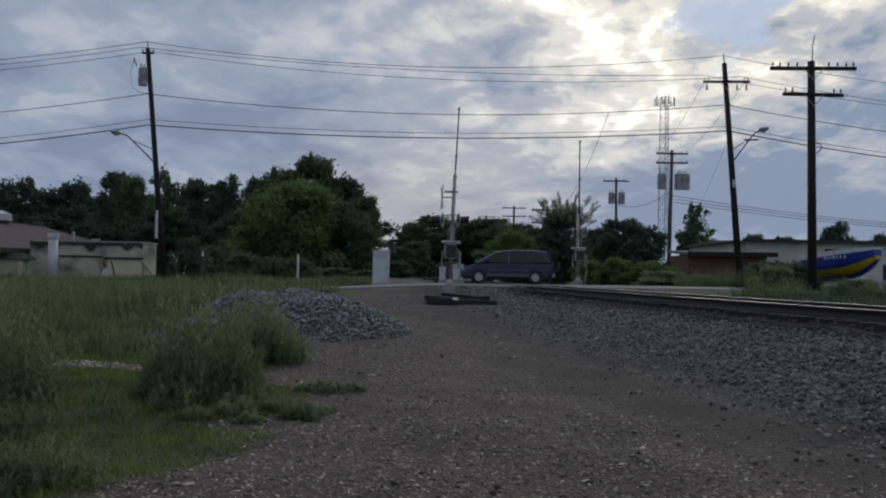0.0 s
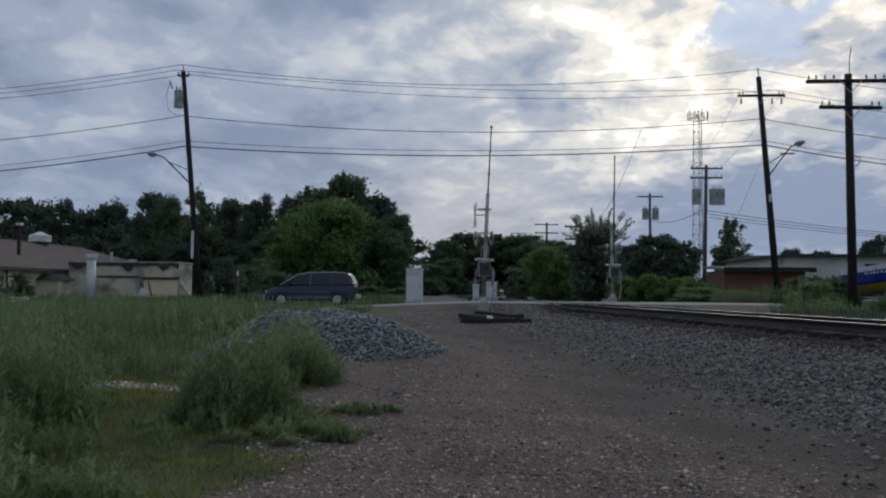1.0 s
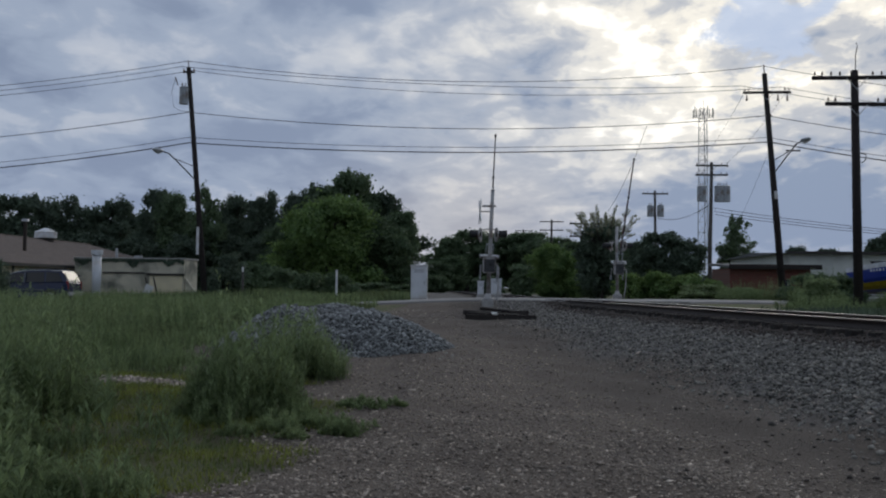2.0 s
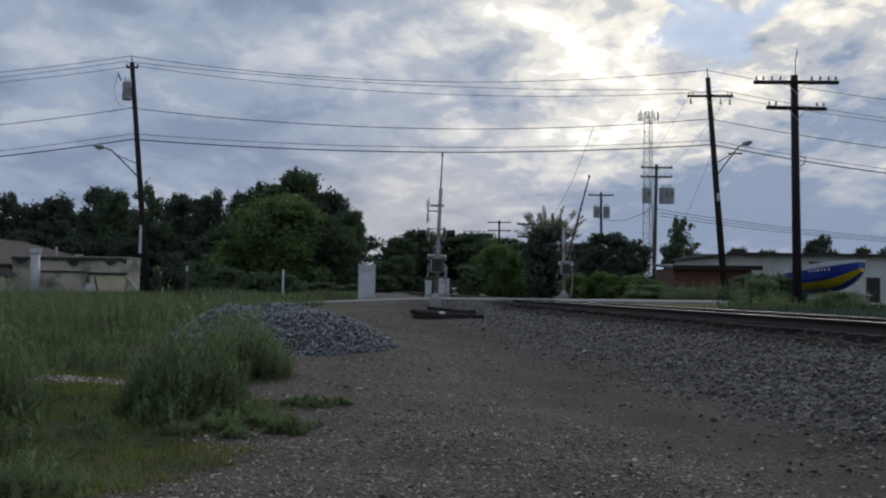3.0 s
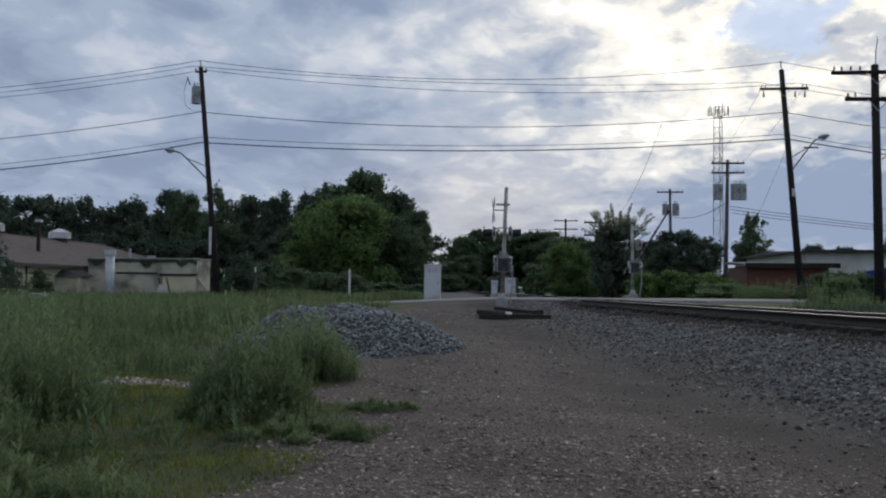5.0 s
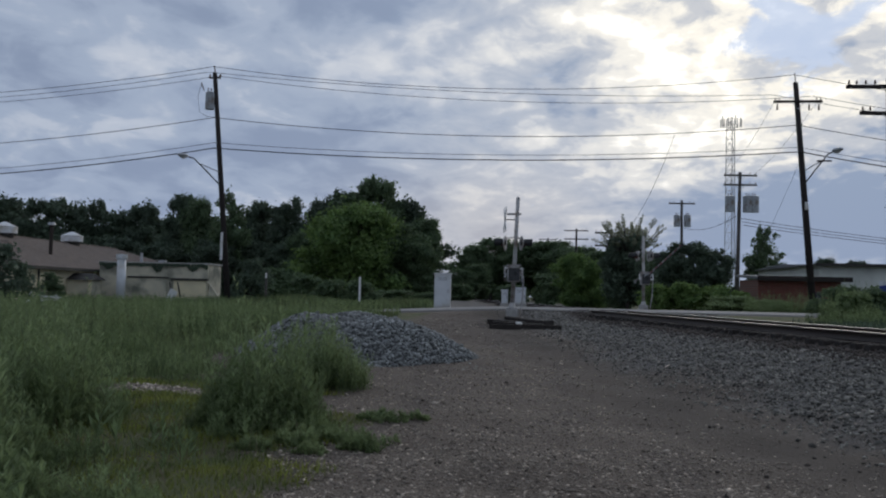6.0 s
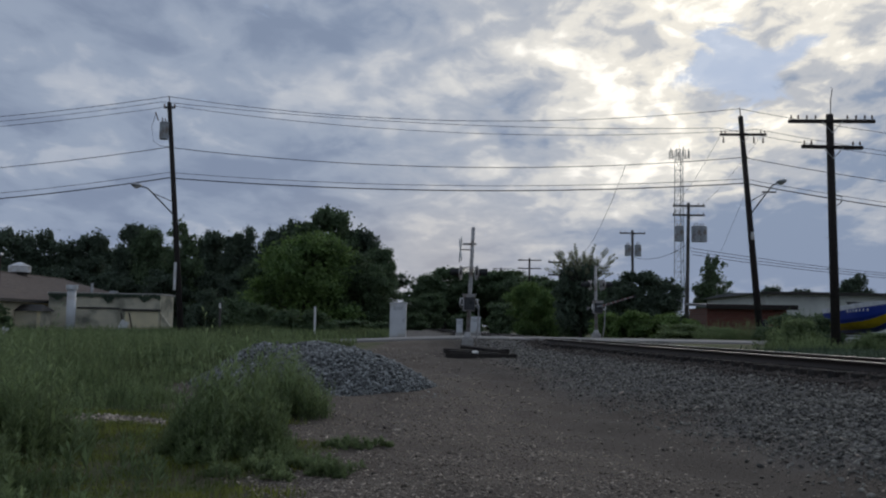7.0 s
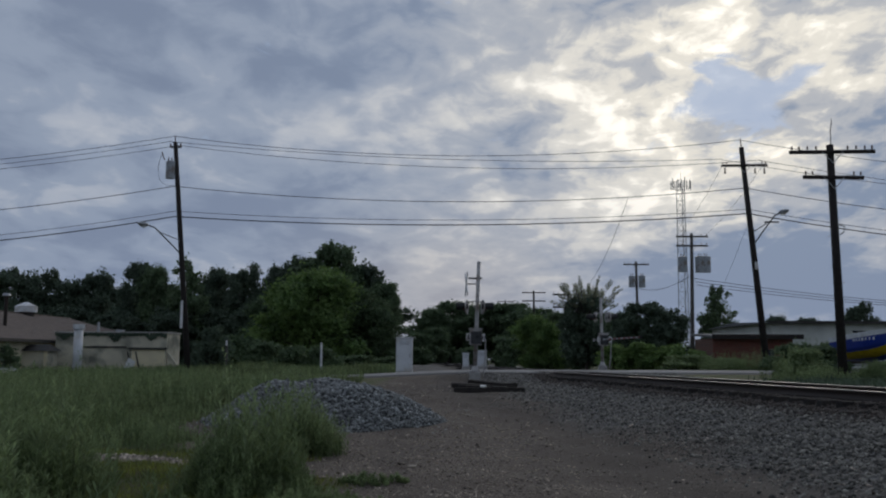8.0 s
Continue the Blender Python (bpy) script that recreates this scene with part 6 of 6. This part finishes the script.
def spots(n, x0, x1, y0, y1, keep=None, power=1.0):
    y = y0 + (y1 - y0) * rng.uniform(0, 1, n) ** power
    x = rng.uniform(x0, x1, n)
    if keep is not None:
        ok = keep(x, y)
        x, y = x[ok], y[ok]
    return np.stack([x, y, ground_z(x, y) - 0.01], 1)


def clumpy(x, y, s=1.0, bias=0.0):
    return 0.5 + 0.25 * np.sin(x * 2.1 * s + 1.7 * np.sin(y * 1.3 * s)) + 0.25 * np.sin(y * 2.6 * s + 1.3 * np.sin(x * 1.9 * s + 2)) + bias


def in_clump(x, y, cx, cy, rx, ry):
    return (((x - cx) / rx) ** 2 + ((y - cy) / ry) ** 2 < 1 + 0.4 * np.sin(5 * np.arctan2(y - cy, x - cx) + cx)) & (rng.uniform(0, 1, len(x)) < clumpy(x * 3, y * 3, 1.0, 0.08))


def off_pile(x, y):
    return pile_z(x, y) < 0.04


def plant_field():
    seen = lambda x, y: (x > -0.64 * y) | (rng.uniform(0, 1, len(x)) < 0.3)
    # tall grass between the dirt and the road
    tall = spots(110000, -34, -4.0, 14.3, 37.0, lambda x, y: (veg_mask(x, y) > 0.5) & off_pile(x, y) & seen(x, y) & (rng.uniform(0, 1, len(x)) < np.clip(17 / y, 0.4, 1)), 1.3)
    c = clumpy(tall[:, 0], tall[:, 1], 0.8)
    trodden = lambda p: 1 - 0.62 * sstep(-8.6, -6.8, p[:, 0]) * (1 - sstep(21, 24, p[:, 1]))      # lower about the stone heap
    h = trodden(tall) * (0.28 + 0.80 * c) * rng.uniform(0.6, 1.15, len(tall)) * (0.40 + 0.60 * sstep(14.2, 16.6, tall[:, 1])) * (1 - 0.45 * sstep(19, 32, tall[:, 1])) * (1 - 0.4 * sstep(-13, -19, tall[:, 0]) * sstep(22, 28, tall[:, 1]))
    tagged(blades(tall, h, 0.004 + 0.00035 * tall[:, 1], 0.5, "grass", "tall_grass"), "dense tall green grass covering the waste ground", "grass", kind="stuff")
    w = spots(9000, -22, -4.2, 14.3, 33, lambda x, y: (veg_mask(x, y) > 0.5) & off_pile(x, y) & seen(x, y), 1.2)
    w = w[:2600]
    tagged(weeds(w, rng.uniform(0.5, 1.15, len(w)) * trodden(w) * (1 - 0.4 * sstep(19, 32, w[:, 1])), 40, "weed", "tall_weeds", 0.12), "tall feathery green weeds standing in the grass", "weeds", kind="stuff")
    # the verge on both sides of the far road
    v = spots(40000, -32, 30, 46.6, 56, lambda x, y: (x < -3.9) & seen(x, y) & (x / y < 0.56))[:22000]
    tagged(blades(v, rng.uniform(0.35, 0.85, len(v)) * (0.6 + 0.5 * clumpy(v[:, 0], v[:, 1], 0.5)), np.full(len(v), 0.022), 0.5, "grass", "verge_grass"), "rough green grass along the road verge", "grass", kind="stuff")
    v = spots(24000, 8.5, 30, 22, 37.6, lambda x, y: (x - track_x(y) > 3.4) & (x / y < 0.56) & ((y < 29.5) | (x > 14.0)))[:12000]
    tagged(blades(v, rng.uniform(0.10, 0.32, len(v)) * (0.5 + 0.7 * clumpy(v[:, 0], v[:, 1], 0.6)), np.full(len(v), 0.016), 0.55, "leaf_dark", "trackside_grass"), "rough grass and weeds beyond the track", "grass", kind="stuff")
    # clumps of weeds before the stone heap
    for cx, cy, rx, ry, n, lo, hi in ((-2.48, 10.0, 0.7, 0.85, 330, 0.2, 1.05), (-2.75, 14.2, 0.8, 0.75, 330, 0.35, 0.85), (-3.15, 12.0, 0.5, 0.7, 200, 0.2, 0.6), (-2.0, 9.6, 0.5, 0.34, 260, 0.08, 0.26), (-1.85, 9.0, 0.26, 0.16, 90, 0.05, 0.17), (-1.45, 9.35, 0.28, 0.15, 90, 0.05, 0.15), (-1.2, 8.95, 0.22, 0.13, 70, 0.04, 0.14), (-1.62, 8.62, 0.17, 0.10, 45, 0.03, 0.11), (-1.0, 9.25, 0.14, 0.09, 30, 0.03, 0.09), (-2.2, 8.7, 0.2, 0.14, 50, 0.04, 0.13),
                                      (-1.2, 10.7, 0.30, 0.20, 80, 0.04, 0.13), (-0.85, 10.9, 0.16, 0.10, 26, 0.03, 0.09), (-3.1, 8.0, 0.95, 1.2, 26, 0.2, 0.55), (-3.9, 6.7, 0.62, 0.8, 300, 0.25, 0.80), (-4.9, 8.0, 0.7, 0.9, 260, 0.3, 0.9), (-2.95, 5.2, 0.5, 0.6, 200, 0.12, 0.42), (-6.2, 10.2, 0.8, 0.9, 260, 0.4, 1.0), (-4.55, 9.5, 0.62, 1.1, 330, 0.35, 1.0), (-3.45, 7.3, 0.4, 0.9, 150, 0.06, 0.30), (-5.5, 6.0, 1.2, 2.2, 260, 0.2, 0.7), (-4.8, 1.5, 1.4, 2.6, 260, 0.1, 0.5), (-2.45, 6.0, 0.5, 0.4, 170, 0.06, 0.26), (-3.2, 6.1, 0.5, 0.5, 220, 0.12, 0.5), (-6.7, 12.4, 0.8, 1.0, 300, 0.4, 0.85),
                                      (11.6, 30.5, 1.3, 1.6, 320, 0.2, 0.5), (14.8, 32.6, 1.5, 1.0, 300, 0.2, 0.55), (12.2, 33.2, 1.3, 1.0, 160, 0.5, 1.15), (14.5, 48.2, 2.6, 0.9, 420, 0.5, 1.0)):
        p = spots(n * 3, cx - rx * 1.2, cx + rx * 1.2, cy - ry * 1.2, cy + ry * 1.2, lambda x, y: in_clump(x, y, cx, cy, rx, ry))[:n]
        r = np.clip(1 - np.sqrt(((p[:, 0] - cx) / rx) ** 2 + ((p[:, 1] - cy) / ry) ** 2), 0, 1)
        h = (lo + (hi - lo) * np.clip(r * 2.2, 0, 1) * (0.35 + 0.75 * clumpy(p[:, 0] * 2.2, p[:, 1] * 2.2))) * rng.uniform(0.3, 1.5, len(p))
        tagged(weeds(p, h, 32, "weed", "weed_clump", 0.115 if hi > 0.3 else 0.055), "clump of soft upright grey-green weeds on the dirt", "weeds", kind="stuff")
        if hi > 0.6 and cy < 16:
            k = rng.integers(0, len(p), max(8, n // 6))
            tagged(weeds(p[k] + np.array([0.03, 0.02, 0]), h[k] * rng.uniform(1.05, 1.35, len(k)), 26, "weed", "weed_stalks", 0.075), "thin tall weed stalks rising over the clump", "weeds", kind="stuff")
        q = spots(n * 5, cx - rx * 1.2, cx + rx * 1.2, cy - ry * 1.2, cy + ry * 1.2, lambda x, y: in_clump(x, y, cx, cy, rx, ry))[:int(n * 2.2)]
        r = np.clip(1 - np.sqrt(((q[:, 0] - cx) / rx) ** 2 + ((q[:, 1] - cy) / ry) ** 2), 0, 1)
        tagged(blades(q, (lo + (hi - lo) * r) * 0.8 * rng.uniform(0.5, 1.1, len(q)), np.full(len(q), 0.006), 0.8, "grass", "grass_clump"), "tuft of green grass among the weeds", "grass", kind="stuff")
    # low growth near the camera
    low = spots(160000, -9.5, -0.9, -4.0, 14.6, lambda x, y: (veg_mask(x, y) > rng.uniform(0.05, 0.5, len(x))) & seen(x, y) & (rng.uniform(0, 1, len(x)) < clumpy(x, y, 1.3, 0.3)))[:70000]
    tagged(blades(low, rng.uniform(0.025, 0.10, len(low)) * (0.6 + 0.8 * clumpy(low[:, 0], low[:, 1], 1.1)), rng.uniform(0.003, 0.008, len(low)), 1.0, "moss", "ground_cover"), "low yellow-green ground cover and short grass", "ground cover", kind="stuff")
    d = spots(900, -5.0, -1.2, 5.5, 12, lambda x, y: (veg_mask(x, y) > 0.1) & seen(x, y))[:150]
    tagged(blades(d, rng.uniform(0.12, 0.42, len(d)), np.full(len(d), 0.003), 0.7, "dry", "dry_stalks"), "dry straw-coloured stalks among the weeds", "dry stalks", kind="stuff")
    # stones in the bare patch
    s = spots(1800, -6.2, -3.5, 12.2, 14.1, lambda x, y: veg_mask(x, y) < 0.5)[:500]
    tagged(stones("patch_stones", s + np.array([0, 0, 0.015]), rng.uniform(0.012, 0.035, len(s)), "pebble"), "pale stones lying in a bare patch", "stones", kind="stuff")


plant_field()


# ---- what moves ----
NEAR_GATE = [(0, 0), (0.5, 0), (1.0, 1), (1.5, 8), (2.0, 16.5), (2.5, 25), (3.0, 31.5), (3.5, 38), (4.0, 44), (4.5, 50), (5.0, 56), (5.5, 62), (6.0, 68), (6.5, 74), (7.0, 79.5), (7.5, 84), (8.0, 87)]
FAR_GATE = [(0, 0), (0.5, 0.5), (1.0, 3), (1.5, 15), (2.0, 27), (2.5, 37), (3.0, 43), (3.5, 48.5), (4.0, 54.5), (4.5, 60), (5.0, 66), (5.5, 71), (6.0, 76), (6.5, 81), (7.0, 86), (7.5, 88.5), (8.0, 90)]


def motions():
    walk(near_arm, [(t, Matrix.Translation(near_pivot) @ pose(0, 0, 0, 0, 2.6, 0) @ pose(0, 0, 0, -a)) for t, a in NEAR_GATE])
    walk(far_arm, [(t, Matrix.Translation(far_pivot) @ pose(0, 0, 0, 0, 0, 8) @ pose(0, 0, 0, a)) for t, a in FAR_GATE])
    speed, gain, x0 = 10.7, 1.2, 3.28
    steps = [i * 0.1 for i in range(81)]

    def place(t):
        """Quickens past the crossing, then rolls on out of sight and slows."""
        u = min(t, 2.5)
        x = x0 - speed * u - 0.5 * gain * u * u - 3.2 * max(0.0, u - 1.2) ** 2
        return x - 21.0 * 1.8 * (1 - math.exp(-max(0.0, t - 2.5) / 1.8))

    rows = []
    for t in steps[::2]:
        x = place(t)
        dz = float(road_z(x - 1.4) - road_z(x + 1.4)) / 2.8
        rows.append((t, pose(x, 44.9, float(road_z(x)) + 0.02, 0, math.degrees(math.atan(dz)), 0)))
    walk(van, rows)
    for w, x, s in van_wheels:
        turn = lambda t: -math.degrees((x0 - place(t)) / (0.335 * VAN))
        # shown at whole steps of less than a quarter turn
        fine = [i / 30 for i in range(0, 241)]
        walk(w, [(t, pose(x * VAN, s * 0.835 * VAN, 0.335 * VAN, 0, turn(t), 0)) for t in fine])


motions()
